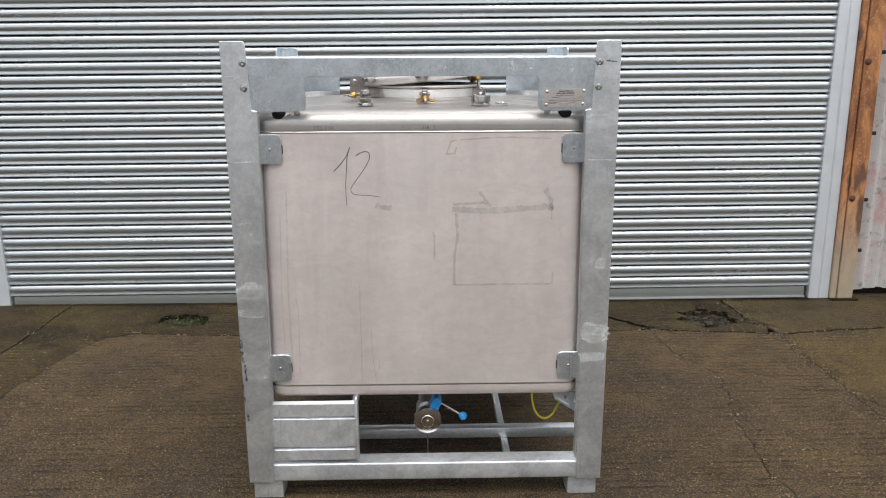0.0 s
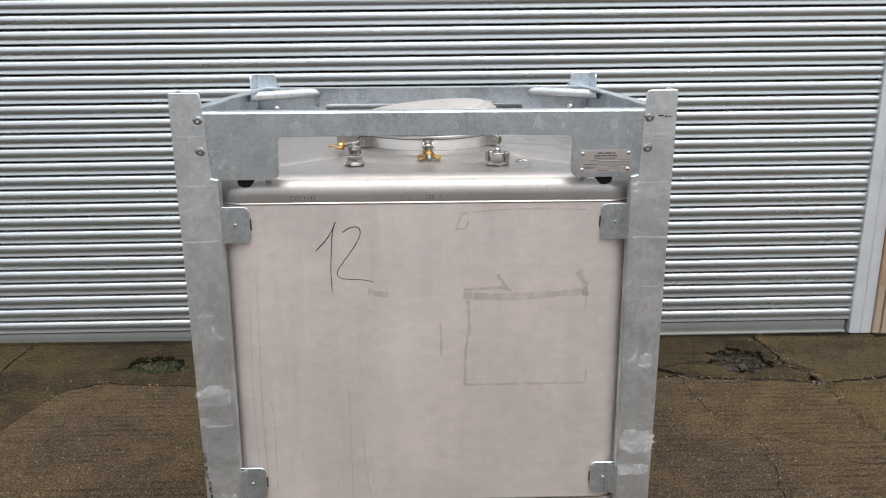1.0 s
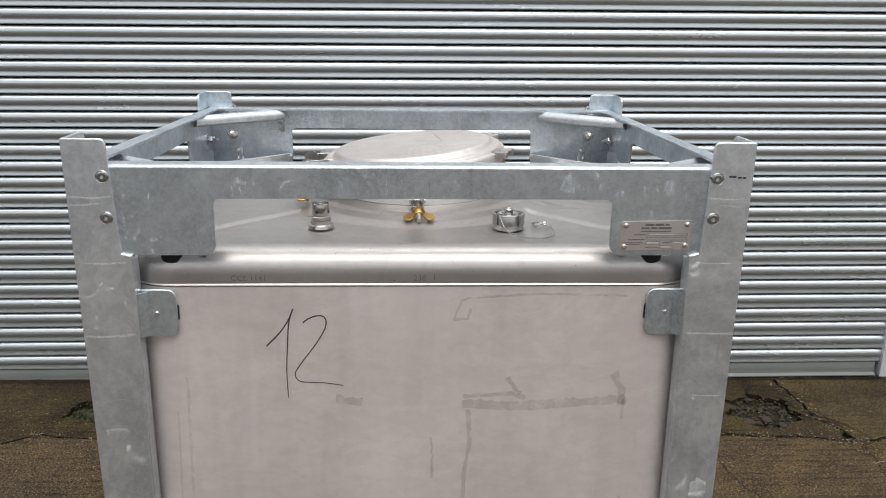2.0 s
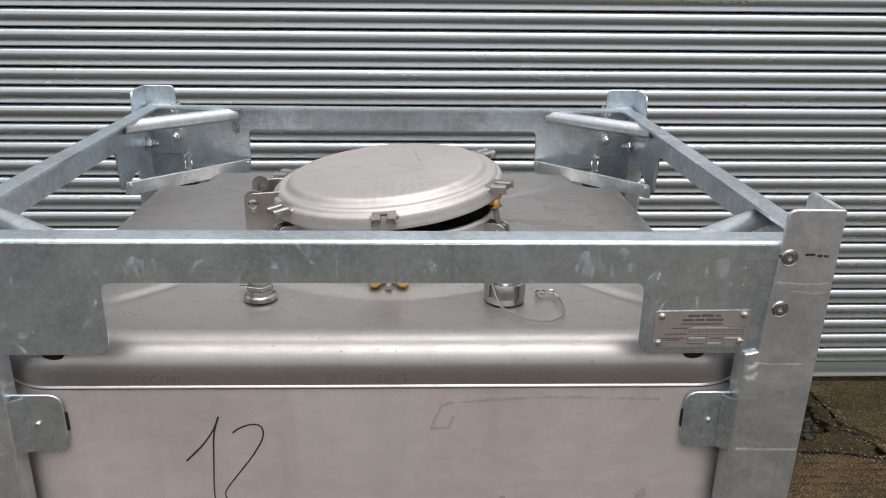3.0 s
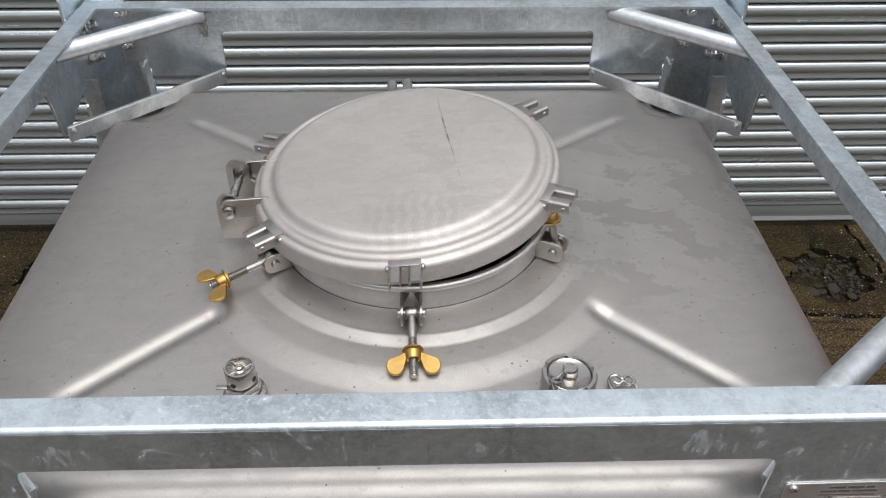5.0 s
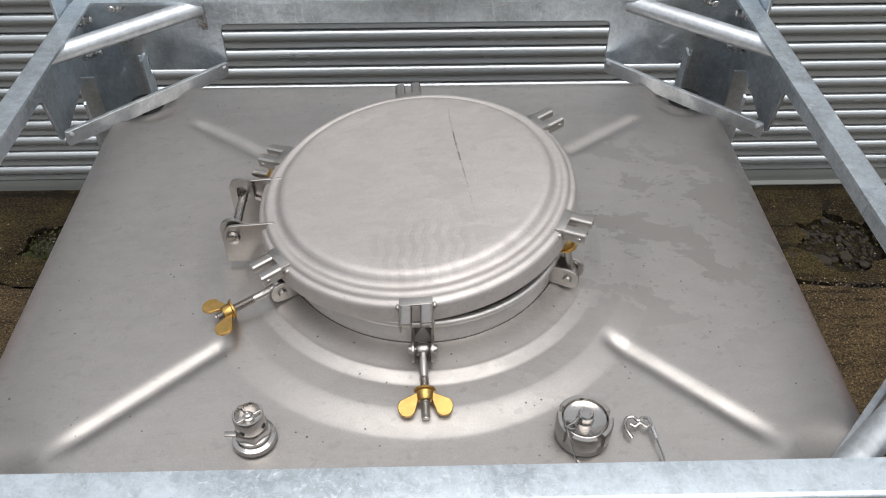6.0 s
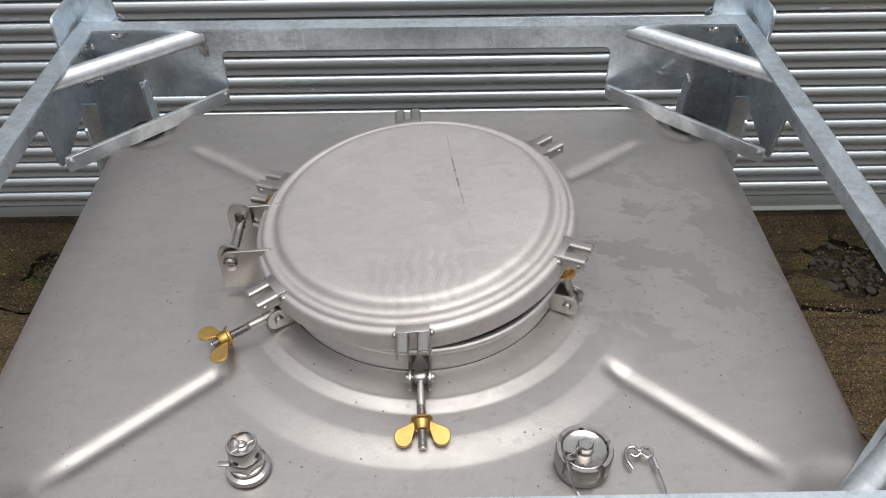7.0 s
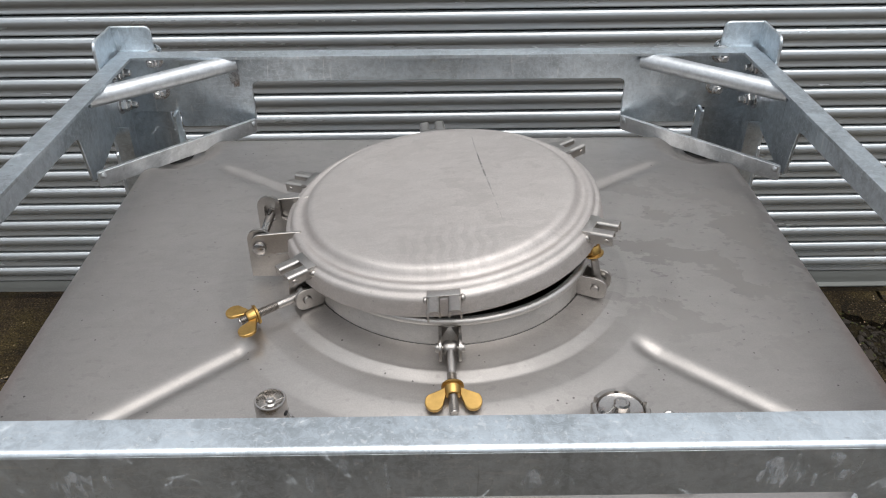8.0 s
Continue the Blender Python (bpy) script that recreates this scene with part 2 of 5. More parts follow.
def make_concrete(name, dark, light, moss=0.0, ribs=1.0, grains=1.0):
    """Old tamped yard concrete: worn greyish zones, golden gritty zones, broken rib marks and stains."""
    k = Mat(name)
    zone = k.ramp(k.noise(0.85, 6, 0.62, distort=0.6), [(0.36, 0.0), (0.64, 1.0)])
    mid = k.ramp(k.noise(5.5, 7, 0.72), [(0.38, 0.0), (0.66, 1.0)])
    c = k.mix(zone, dark, light)
    c = k.mix(k.math("MULTIPLY", mid, 0.60), c, tuple(v * 0.40 for v in dark))
    if moss:
        green = k.ramp(k.noise(3.1, 7, 0.72, distort=0.8, loc=(0, 5, 0)), [(0.44, 0.0), (0.60, 1.0)])
        c = k.mix(k.math("MULTIPLY", green, moss), c, (0.090, 0.070, 0.018))
        stain = k.ramp(k.noise(1.9, 6, 0.7, (0.6, 1, 1), 0.9, (6, 2, 0)), [(0.50, 0.0), (0.62, 1.0)])
        c = k.mix(k.math("MULTIPLY", stain, 0.85), c, (0.012, 0.009, 0.005))
    wave = k.add("ShaderNodeTexWave")
    wave.wave_type, wave.bands_direction = "BANDS", "Y"
    k.link(k.mapped((1, 1, 1)), wave.inputs["Vector"])
    for key, value in (("Scale", 7.6), ("Distortion", 1.7), ("Detail", 5.0), ("Detail Scale", 9.0), ("Detail Roughness", 0.75)):
        wave.inputs[key].default_value = value
    broken = k.ramp(k.noise(11, 6, 0.8, (0.5, 1, 1), loc=(1, 3, 0)), [(0.43, 0.0), (0.62, 1.0)])
    rows = k.math("MULTIPLY", k.ramp(wave.outputs["Fac"], [(0.10, 1.0), (0.46, 0.0)]), broken)
    c = k.mix(k.math("MULTIPLY", rows, min(1, 1.0 * ribs)), c, tuple(v * 0.24 for v in dark))
    cell = k.cells(92, "F1")
    grit = k.ramp(cell, [(0.10, 1.0), (0.30, 0.0)])
    pick = k.ramp(k.noise(40, 5, 0.8), [(0.47, 0.0), (0.55, 1.0)])
    grit = k.math("MULTIPLY", k.math("MULTIPLY", grit, pick), k.math("ADD", k.math("MULTIPLY", zone, 0.6), 0.4))
    c = k.mix(k.math("MULTIPLY", grit, 0.9 * grains), c, (0.40, 0.30, 0.185))
    fine = k.ramp(k.noise(150, 3, 0.7), [(0.52, 0.0), (0.62, 1.0)])
    c = k.mix(k.math("MULTIPLY", fine, 0.42 * grains), c, tuple(min(1, v * 3.4) for v in light))
    pits = k.ramp(k.noise(125, 4, 0.75, loc=(2, 2, 2)), [(0.42, 1.0), (0.50, 0.0)])
    c = k.mix(k.math("MULTIPLY", pits, 0.90), c, tuple(v * 0.20 for v in dark))
    n = k.bump(wave.outputs["Fac"], 0.35 * ribs, 0.008)
    n = k.bump(k.noise(115, 5, 0.75), 0.9, 0.008, n)
    n = k.bump(grit, 0.7, 0.006, n)
    return k.done(c, 0.66, 0.0, n, **{"Specular IOR Level": 0.12})


def make_plain(name, color, rough, metal=0.0, vary=0.18, scale=20.0):
    k = Mat(name)
    f = k.noise(scale, 4, 0.6)
    c = k.mix(f, tuple(v * (1 - vary) for v in color), tuple(min(1, v * (1 + vary)) for v in color))
    r = k.math("ADD", k.math("MULTIPLY", f, 0.16), rough - 0.08)
    return k.done(c, r, metal, k.bump(k.noise(scale * 8, 3), 0.15, 0.001))


SHUTTER = make_shutter()
CONCRETE = make_concrete("yard_concrete", (0.058, 0.043, 0.031), (0.092, 0.064, 0.031))
CONCRETE_MOSS = make_concrete("yard_concrete_mossy", (0.053, 0.040, 0.025), (0.094, 0.066, 0.029), 0.32, 0.60, 1.0)
CONCRETE_DAMP = make_concrete("yard_concrete_damp", (0.026, 0.019, 0.013), (0.058, 0.041, 0.019), 0.30, 0.65, 0.9)
SOIL = make_concrete("joint_dirt", (0.013, 0.010, 0.007), (0.024, 0.018, 0.012), 0.2, 0.0, 0.25)
RAIL = make_plain("bottom_rail_metal", (0.150, 0.158, 0.150), 0.60, 0.12, 0.14, 6)
GUIDE = make_plain("guide_rail_paint", (0.60, 0.63, 0.66), 0.45, 0.35, 0.14, 9)
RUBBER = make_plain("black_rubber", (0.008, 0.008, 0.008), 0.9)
BRASS = make_plain("brass", (0.50, 0.315, 0.105), 0.34, 1.0, 0.38, 90)
BLUE = make_plain("blue_plastic", (0.02, 0.26, 0.66), 0.35, 0.0, 0.08, 40)
YELLOW = make_plain("yellow_cable", (0.62, 0.52, 0.03), 0.45, 0.0, 0.08, 60)
INK = make_plain("black_marker_ink", (0.03, 0.03, 0.035), 0.5, 0.0, 0.2, 200)
STENCIL = make_plain("grey_stamped_ink", (0.13, 0.12, 0.115), 0.55, 0.0, 0.6, 420)
BOLT = make_plain("zinc_plated_screw", (0.50, 0.51, 0.515), 0.14, 0.95, 0.12, 160)
PLATE = make_plain("plate_aluminium", (0.60, 0.56, 0.545), 0.40, 0.8, 0.06, 30)
PRINT = make_plain("plate_print", (0.10, 0.09, 0.09), 0.5, 0.0, 0.1, 200)
STAMPED = make_plain("plate_field", (0.72, 0.70, 0.68), 0.4, 0.6, 0.05, 60)
RIVET = make_plain("rivet_white_metal", (0.66, 0.655, 0.65), 0.22, 0.9, 0.05, 90)
DARK = make_plain("tank_inside_dark", (0.02, 0.02, 0.02), 0.8)
WIRE = make_plain("steel_wire", (0.36, 0.35, 0.34), 0.32, 1.0, 0.1, 200)
STONE = make_plain("rubble_stone", (0.024, 0.018, 0.012), 0.85, 0.0, 0.8, 30)
LUMP = make_plain("broken_concrete", (0.024, 0.018, 0.012), 0.85, 0.0, 0.8, 24)
GRIT = make_plain("pale_grit", (0.26, 0.20, 0.125), 0.7, 0.0, 0.5, 30)
GRASS = make_plain("weed_green", (0.036, 0.046, 0.012), 0.6, 0.0, 0.4, 30)


def make_residue(name="tape_residue", most=0.22):
    """Old tape glue: a thin grey film, broken up so that steel shows through."""
    k = Mat(name)
    f = k.ramp(k.noise(26, 5, 0.7, (1, 1, 1), 0.8), [(0.30, 0.15), (0.58, 1.0)])
    k.put(k.b.inputs["Alpha"], k.math("MULTIPLY", f, most))
    c = k.mix(k.noise(60, 3), (0.30, 0.28, 0.265), (0.44, 0.415, 0.40))
    return k.done(c, 0.6, 0.45)


def make_film(name, color, most, scale=60.0, edge=0.45):
    """A thin uneven film lying on metal."""
    k = Mat(name)
    f = k.ramp(k.noise(scale, 4, 0.65), [(edge - 0.15, 0.0), (edge + 0.15, 1.0)])
    k.put(k.b.inputs["Alpha"], k.math("MULTIPLY", f, most))
    return k.done(color, 0.5, 0.5)


LID_MARK = make_film("lid_scratch", (0.16, 0.16, 0.15), 0.30, 70.0, 0.50)
RUST_FILM = make_film("rust_stain", (0.22, 0.11, 0.04), 0.55, 45.0, 0.48)


def make_rust_post():
    k = Mat("rusty_orange_paint")
    f = k.noise(7, 6, 0.7, (1, 1, 0.35), 0.8)
    g = k.noise(26, 5, 0.7)
    z = k.add("ShaderNodeSeparateXYZ")
    k.link(k.pos, z.inputs[0])
    low = k.ramp(k.math("ADD", z.outputs["Z"], k.math("MULTIPLY", f, 0.5)), [(0.35, 1.0), (0.95, 0.0)])
    c = k.mix(k.ramp(f, [(0.35, 0.0), (0.62, 1.0)]), (0.46, 0.20, 0.075), (0.17, 0.062, 0.026))
    c = k.mix(k.ramp(k.noise(70, 4, 0.7), [(0.55, 0.0), (0.68, 0.6)]), c, (0.52, 0.33, 0.15))
    c = k.mix(k.math("MULTIPLY", low, 0.8), c, (0.36, 0.315, 0.24))
    spots = k.ramp(k.noise(5.0, 3, 0.6, (1.4, 1, 0.5), loc=(0, 0, 3)), [(0.58, 0.0), (0.66, 0.9)])
    c = k.mix(spots, c, (0.085, 0.045, 0.028))
    return k.done(c, 0.78, 0.0, k.bump(g, 0.5, 0.006))


def make_cladding():
    k = Mat("weathered_sheet_paint")
    f = k.noise(4.5, 6, 0.7, (1, 1, 0.3), 0.5)
    g = k.noise(20, 5, 0.7)
    c = k.mix(f, (0.30, 0.285, 0.275), (0.58, 0.555, 0.545))
    pink = k.ramp(k.noise(2.6, 4, 0.6, loc=(1.3, 0, 0.4)), [(0.46, 0.0), (0.58, 1.0)])
    c = k.mix(k.math("MULTIPLY", pink, 0.75), c, (0.46, 0.17, 0.17))
    c = k.mix(k.ramp(g, [(0.52, 0.0), (0.66, 0.7)]), c, (0.16, 0.14, 0.12))
    return k.done(c, 0.8, 0.0, k.bump(g, 0.4, 0.004))


RESIDUE = make_residue()
DRIP = make_residue("dried_drip", 0.14)
RUST_POST = make_rust_post()
CLADDING = make_cladding()


# ---- builders ----
def part(name, bm, material, parent=None, label="", smooth=38):
    """Links a bmesh as one mesh object, under parent where one is given."""
    bmesh.ops.recalc_face_normals(bm, faces=bm.faces[:])
    me = bpy.data.meshes.new(name)
    bm.to_mesh(me)
    bm.free()
    me.materials.append(material)
    if smooth:
        me.polygons.foreach_set("use_smooth", [True] * len(me.polygons))
        me.set_sharp_from_angle(angle=radians(smooth))
    ob = new(name, me)
    ob.parent = parent
    if label:
        tagged(ob, label)
    return ob


def again(ob, m, parent=None, name=""):
    """Another object on the same mesh at the pose m."""
    o = new(name or ob.name.split(".")[0], ob.data)
    o.parent = parent if parent is not None else ob.parent
    o.matrix_basis = m
    return o


def thing(name, m, label, category, group="", kind=""):
    e = new(name)
    e.empty_display_size = 0.1
    e.matrix_basis = m
    return tagged(e, label, category, group, kind)


def box(bm, x0, x1, y0, y1, z0, z1, bevel=0.0):
    b = bmesh.new()
    bmesh.ops.create_cube(b, size=1)
    for v in b.verts:
        v.co = ((x0 + x1) / 2 + v.co.x * (x1 - x0), (y0 + y1) / 2 + v.co.y * (y1 - y0), (z0 + z1) / 2 + v.co.z * (z1 - z0))
    if bevel:
        bmesh.ops.bevel(b, geom=b.edges[:], offset=bevel, segments=2, affect="EDGES", profile=0.5)
    return merge(bm, b)


def merge(bm, b, m=None):
    if m is not None:
        bmesh.ops.transform(b, matrix=m, verts=b.verts[:])
    me = bpy.data.meshes.new("tmp")
    b.to_mesh(me)
    b.free()
    bm.from_mesh(me)
    bpy.data.meshes.remove(me)
    return bm


def prism(bm, pts, place, bevel=0.0, d0=0.0, d1=1.0):
    """A plate: the outline pts (u, v) swept from depth d0 to d1; place(u, v, d) gives the point."""
    b = bmesh.new()
    lo = [b.verts.new(place(u, v, d0)) for u, v in pts]
    hi = [b.verts.new(place(u, v, d1)) for u, v in pts]
    n = len(pts)
    b.faces.new(lo[::-1])
    b.faces.new(hi)
    for i in range(n):
        j = (i + 1) % n
        b.faces.new((lo[i], lo[j], hi[j], hi[i]))
    bmesh.ops.recalc_face_normals(b, faces=b.faces[:])
    if bevel:
        edges = [e for f in b.faces if len(f.verts) == n and n != 4 or n == 4 for e in f.edges]
        bmesh.ops.bevel(b, geom=list(set(edges)), offset=bevel, segments=1, affect="EDGES")
    return merge(bm, b)


def rounded(pts, radii, steps=5):
    """Rounds the corners of a polygon; radii: one for each corner."""
    out = []
    n = len(pts)
    for i in range(n):
        p = Vector(pts[i])
        a, c = Vector(pts[i - 1]) - p, Vector(pts[(i + 1) % n]) - p
        r = radii[i] if isinstance(radii, (list, tuple)) else radii
        if r <= 0:
            out.append(tuple(p))
            continue
        r = min(r, a.length * 0.49, c.length * 0.49)
        p0, p1 = p + a.normalized() * r, p + c.normalized() * r
        for k in range(steps + 1):
            t = k / steps
            q = p0 * (1 - t) ** 2 + p * 2 * t * (1 - t) + p1 * t ** 2
            out.append(tuple(q))
    return out


def frame_of(axis):
    z = Vector(axis).normalized()
    x = z.orthogonal().normalized()
    y = z.cross(x)
    return x, y, z


def rod(bm, p0, p1, r, n=16, cap=True, r1=None):
    p0, p1 = Vector(p0), Vector(p1)
    x, y, _ = frame_of(p1 - p0)
    r1 = r if r1 is None else r1
    rings = []
    for p, rr in ((p0, r), (p1, r1)):
        rings.append([bm.verts.new(p + (x * math.cos(a) + y * math.sin(a)) * rr) for a in (2 * math.pi * k / n for k in range(n))])
    for k in range(n):
        j = (k + 1) % n
        bm.faces.new((rings[0][k], rings[0][j], rings[1][j], rings[1][k]))
    if cap:
        bm.faces.new(rings[0][::-1])
        bm.faces.new(rings[1])
    return bm


def lathe(bm, profile, n=48, origin=(0, 0, 0), axis=(0, 0, 1), close=False):
    """Turns the profile of (radius, height) round an axis through origin."""
    o = Vector(origin)
    x, y, z = frame_of(axis)
    rings = []
    for r, h in profile:
        if r < 1e-6:
            rings.append([bm.verts.new(o + z * h)])
        else:
            rings.append([bm.verts.new(o + z * h + (x * math.cos(a) + y * math.sin(a)) * r) for a in (2 * math.pi * k / n for k in range(n))])
    pairs = list(zip(rings, rings[1:]))
    if close:
        pairs.append((rings[-1], rings[0]))
    for a, b in pairs:
        for k in range(n):
            j = (k + 1) % n
            if len(a) == 1 and len(b) > 1:
                bm.faces.new((a[0], b[j], b[k]))
            elif len(b) == 1 and len(a) > 1:
                bm.faces.new((a[k], a[j], b[0]))
            elif len(a) > 1:
                bm.faces.new((a[k], a[j], b[j], b[k]))
    return bm


def cable(bm, pts, r, n=8, steps=6):
    """A round wire along a smooth line through pts."""
    P = [Vector(p) for p in pts]
    line = []
    for i in range(len(P) - 1):
        a, b, c, d = P[max(i - 1, 0)], P[i], P[i + 1], P[min(i + 2, len(P) - 1)]
        for k in range(steps):
            t = k / steps
            line.append(0.5 * (2 * b + (c - a) * t + (2 * a - 5 * b + 4 * c - d) * t * t + (3 * b - a - 3 * c + d) * t ** 3))
    line.append(P[-1])
    rings = []
    x = None
    for i, p in enumerate(line):
        z = (line[min(i + 1, len(line) - 1)] - line[max(i - 1, 0)]).normalized()
        x = z.orthogonal().normalized() if x is None else (x - z * x.dot(z)).normalized()
        y = z.cross(x)
        rings.append([bm.verts.new(p + (x * math.cos(a) + y * math.sin(a)) * r) for a in (2 * math.pi * k / n for k in range(n))])
    for a, b in zip(rings, rings[1:]):
        for k in range(n):
            j = (k + 1) % n
            bm.faces.new((a[k], a[j], b[j], b[k]))
    bm.faces.new(rings[0][::-1])
    bm.faces.new(rings[-1])
    return bm


def lettering(name, text, size, m, material, parent, label="", depth=0.0003):
    cu = bpy.data.curves.new(name, "FONT")
    cu.body, cu.size, cu.extrude = text, size, depth
    tmp = new("tmp_text", cu)
    me = bpy.data.meshes.new_from_object(tmp.evaluated_get(bpy.context.evaluated_depsgraph_get()))
    bpy.data.objects.remove(tmp)
    bpy.data.curves.remove(cu)
    me.name = name
    me.materials.clear()
    me.materials.append(material)
    ob = new(name, me)
    ob.parent = parent
    ob.matrix_basis = m
    if label:
        tagged(ob, label)
    return ob


# ---- the yard ----
def ragged(pts, seed, amp, step=0.06):
    """A line through pts broken into short uneven steps."""
    rnd = random.Random(seed)
    out = []
    for (ax, ay), (bx, by) in zip(pts, pts[1:]):
        n = max(1, int(math.hypot(bx - ax, by - ay) / step))
        for k in range(n):
            t = k / n
            j = amp if 0 < k else amp * 0.3
            out.append((ax + (bx - ax) * t + rnd.uniform(-j, j), ay + (by - ay) * t + rnd.uniform(-j, j)))
    out.append(pts[-1])
    return out


def shifted(line, dx, dy):
    return [(x + dx, y + dy) for x, y in line]


LEVEL, FLAT_Y = -0.025, 2.60
YARD = pose(0, FLAT_Y, LEVEL)


BACK = 4.75
ground = tagged(part("ground", box(bmesh.new(), -200, 200, -200, 200, -0.5, -0.028), SOIL, None, smooth=0),
                "dark damp soil and old hardstanding under the yard slabs", "ground", kind="structure")
ground.matrix_basis = YARD
J_BACK_L = ragged([(-1.5750, 4.0740), (-1.2750, 4.0280), (-1.0240, 4.0180), (0.0330, 4.0210), (1.0410, 4.0310), (1.2530, 4.0470)], 1, 0.005, 0.05)
J_BACK_M = ragged([(1.2530, 4.0470), (1.4040, 4.0190), (1.6450, 3.9990), (1.9070, 3.9540)], 2, 0.010)
J_BACK_R = ragged([(1.9070, 3.9540), (2.2860, 4.0160), (2.5430, 4.0310), (9.0, 4.20)], 3, 0.009, 0.04)
J_RIGHT = ragged([(1.9070, 3.9540), (1.8780, 3.7150), (1.8990, 3.4030), (1.8930, 3.1370), (1.9120, 2.9310), (1.915, 0.0), (1.915, -9.0)], 4, 0.016, 0.04)
J_RIGHT_TOP = ragged([(1.9070, 3.9540), (1.8580, 4.0840), (1.8180, 4.2340), (1.819, BACK)], 5, 0.016)
CRACK = ragged([(1.2530, 4.0470), (1.2390, 3.8380), (1.2740, 3.6190), (1.3460, 3.4970), (1.3760, 3.4360), (1.3520, 3.2140), (1.2960, 2.9990), (1.2660, 2.7180), (1.2470, 2.5440), (1.2650, 2.3520), (1.215, 0.5), (1.317, -9.0)], 6, 0.014, 0.04)
J_LEFT = ragged([(-1.5750, 4.0740), (-1.7240, 3.9870), (-1.8170, 3.7010), (-1.8820, 3.3930), (-1.8810, 3.2230), (-1.912, -9.0)], 7, 0.010)
J_FAR_LEFT = ragged([(-2.153, BACK), (-2.1420, 4.2330), (-2.1490, 3.9360), (-2.1670, 3.7730), (-2.215, -9.0)], 8, 0.008)


def slab(outline, material, label=""):
    bm = bmesh.new()
    prism(bm, outline, lambda u, v, d: (u, v - FLAT_Y, d), 0.0, -0.05, 0.0)
    bmesh.ops.triangulate(bm, faces=bm.faces[:])
    ob = part("slab", bm, material, ground, label, smooth=0)
    ob.data.materials.append(SOIL)
    for f in ob.data.polygons:
        if abs(f.normal.z) < 0.5:
            f.material_index = 1
    return ob


G = 0.0048
slab(shifted(J_LEFT[::-1], G * 0.4, 0) + shifted(J_BACK_L, 0, -G)[1:] + shifted(CRACK, -0.0022, 0)[1:], CONCRETE, "brown ribbed yard concrete slab, damp")
slab(shifted(CRACK[::-1], 0.0022, 0) + shifted(J_BACK_M, 0, -G * 3)[1:] + shifted(J_RIGHT, -G * 0.4, 0)[1:], CONCRETE)
slab(shifted(J_RIGHT[::-1], G * 0.4, 0) + shifted(J_BACK_R, 0, -G * 3)[1:] + [(9, -9)], CONCRETE_MOSS, "brown concrete slab with moss")
slab(shifted(J_BACK_R[::-1], 0, G) + shifted(J_RIGHT_TOP, G * 1.5, 0)[1:] + [(9.119, BACK)], CONCRETE_MOSS)
slab(shifted(J_FAR_LEFT, -G, 0) + [(-9, -9), (-8.965, BACK)], CONCRETE_DAMP, "damp brown concrete slab")
# the strip in front of the shutter, broken open in two places
HOLE_L = ragged([(-1.3330, 4.1680), (-1.2710, 4.1760), (-1.2350, 4.2000), (-1.2180, 4.2380), (-1.2420, 4.2900), (-1.2900, 4.3400), (-1.3270, 4.3800), (-1.3860, 4.3820), (-1.5170, 4.3550), (-1.5410, 4.2210), (-1.4110, 4.1890), (-1.3330, 4.1680)], 11, 0.014, 0.022)
CRACK_M = ragged([(1.0500, 4.2350), (1.1340, 4.1380), (1.2330, 4.0660)], 15, 0.016, 0.03)
under_l = shifted([q for q in J_BACK_L if -1.30 < q[0] < 1.19], 0, G * 0.6)[::-1]
slab(shifted(J_FAR_LEFT[::-1], G, 0) + [(1.040, BACK), (1.0160, 4.2900)] + CRACK_M + under_l + [(-1.3370, 4.0410)] + HOLE_L + [(-1.3370, 4.0410)] + ragged([(-1.3500, 4.0390), (-1.4750, 4.0430), (-1.5650, 4.0880)], 13, 0.004) + shifted(J_LEFT, -G * 0.4, 0)[2:], CONCRETE_DAMP, "damp stained concrete strip with moss")
HOLE_R = ragged([(1.6060, 4.0550), (1.6670, 4.0830), (1.7790, 4.1750), (1.7500, 4.2650), (1.7660, 4.3140), (1.6710, 4.3550), (1.6110, 4.4110), (1.5500, 4.3580), (1.4640, 4.3400), (1.4890, 4.2700), (1.4270, 4.2020), (1.4970, 4.1410), (1.5160, 4.0860), (1.6060, 4.0550)], 14, 0.020, 0.022)
under_m = shifted([q for q in J_BACK_M if 1.33 < q[0] < 1.85], 0, G)[::-1]
cut = [k for k, q in enumerate(under_m) if q[0] < 1.61][0]
slab(shifted(CRACK_M[::-1], 0.026, 0.018) + [(1.0310, 4.2890), (1.050, BACK), (1.799, BACK)] + shifted(J_RIGHT_TOP, -G * 1.8, 0)[::-1][1:-1] + under_m[:cut] + [(1.6050, 4.0100)] + HOLE_R + [(1.6050, 4.0100)] + under_m[cut:] + [(1.2830, 4.0540)], CONCRETE_DAMP)


def ragged_ribbon(pts, w, seed, taper=1.0):
    """A thin dark ragged ribbon that widens and narrows: crack dirt, and the shutter's gap shade."""
    rnd = random.Random(seed)
    line = ragged(pts, seed, 0.010, 0.022)
    bm = bmesh.new()
    prev = None
    for i, (x, y) in enumerate(line):
        ax, ay = line[max(i - 1, 0)]
        cx, cy = line[min(i + 1, len(line) - 1)]
        q = Vector((cx - ax, cy - ay)).normalized()
        t = i / (len(line) - 1)
        a, b = (w * 1.7 * rnd.uniform(0.152, 0.9) * (1.15 - t * taper) for _ in range(2))
        pair = [bm.verts.new((x - q.y * a, y + q.x * a - FLAT_Y, 0.0012)), bm.verts.new((x + q.y * b, y - q.x * b - FLAT_Y, 0.0012))]
        if prev:
            bm.faces.new((prev[0], pair[0], pair[1], prev[1]))
        prev = pair
    return part("crack", bm, SOIL, ground, "dark ribbon: crack dirt and shutter-gap shade", smooth=0)


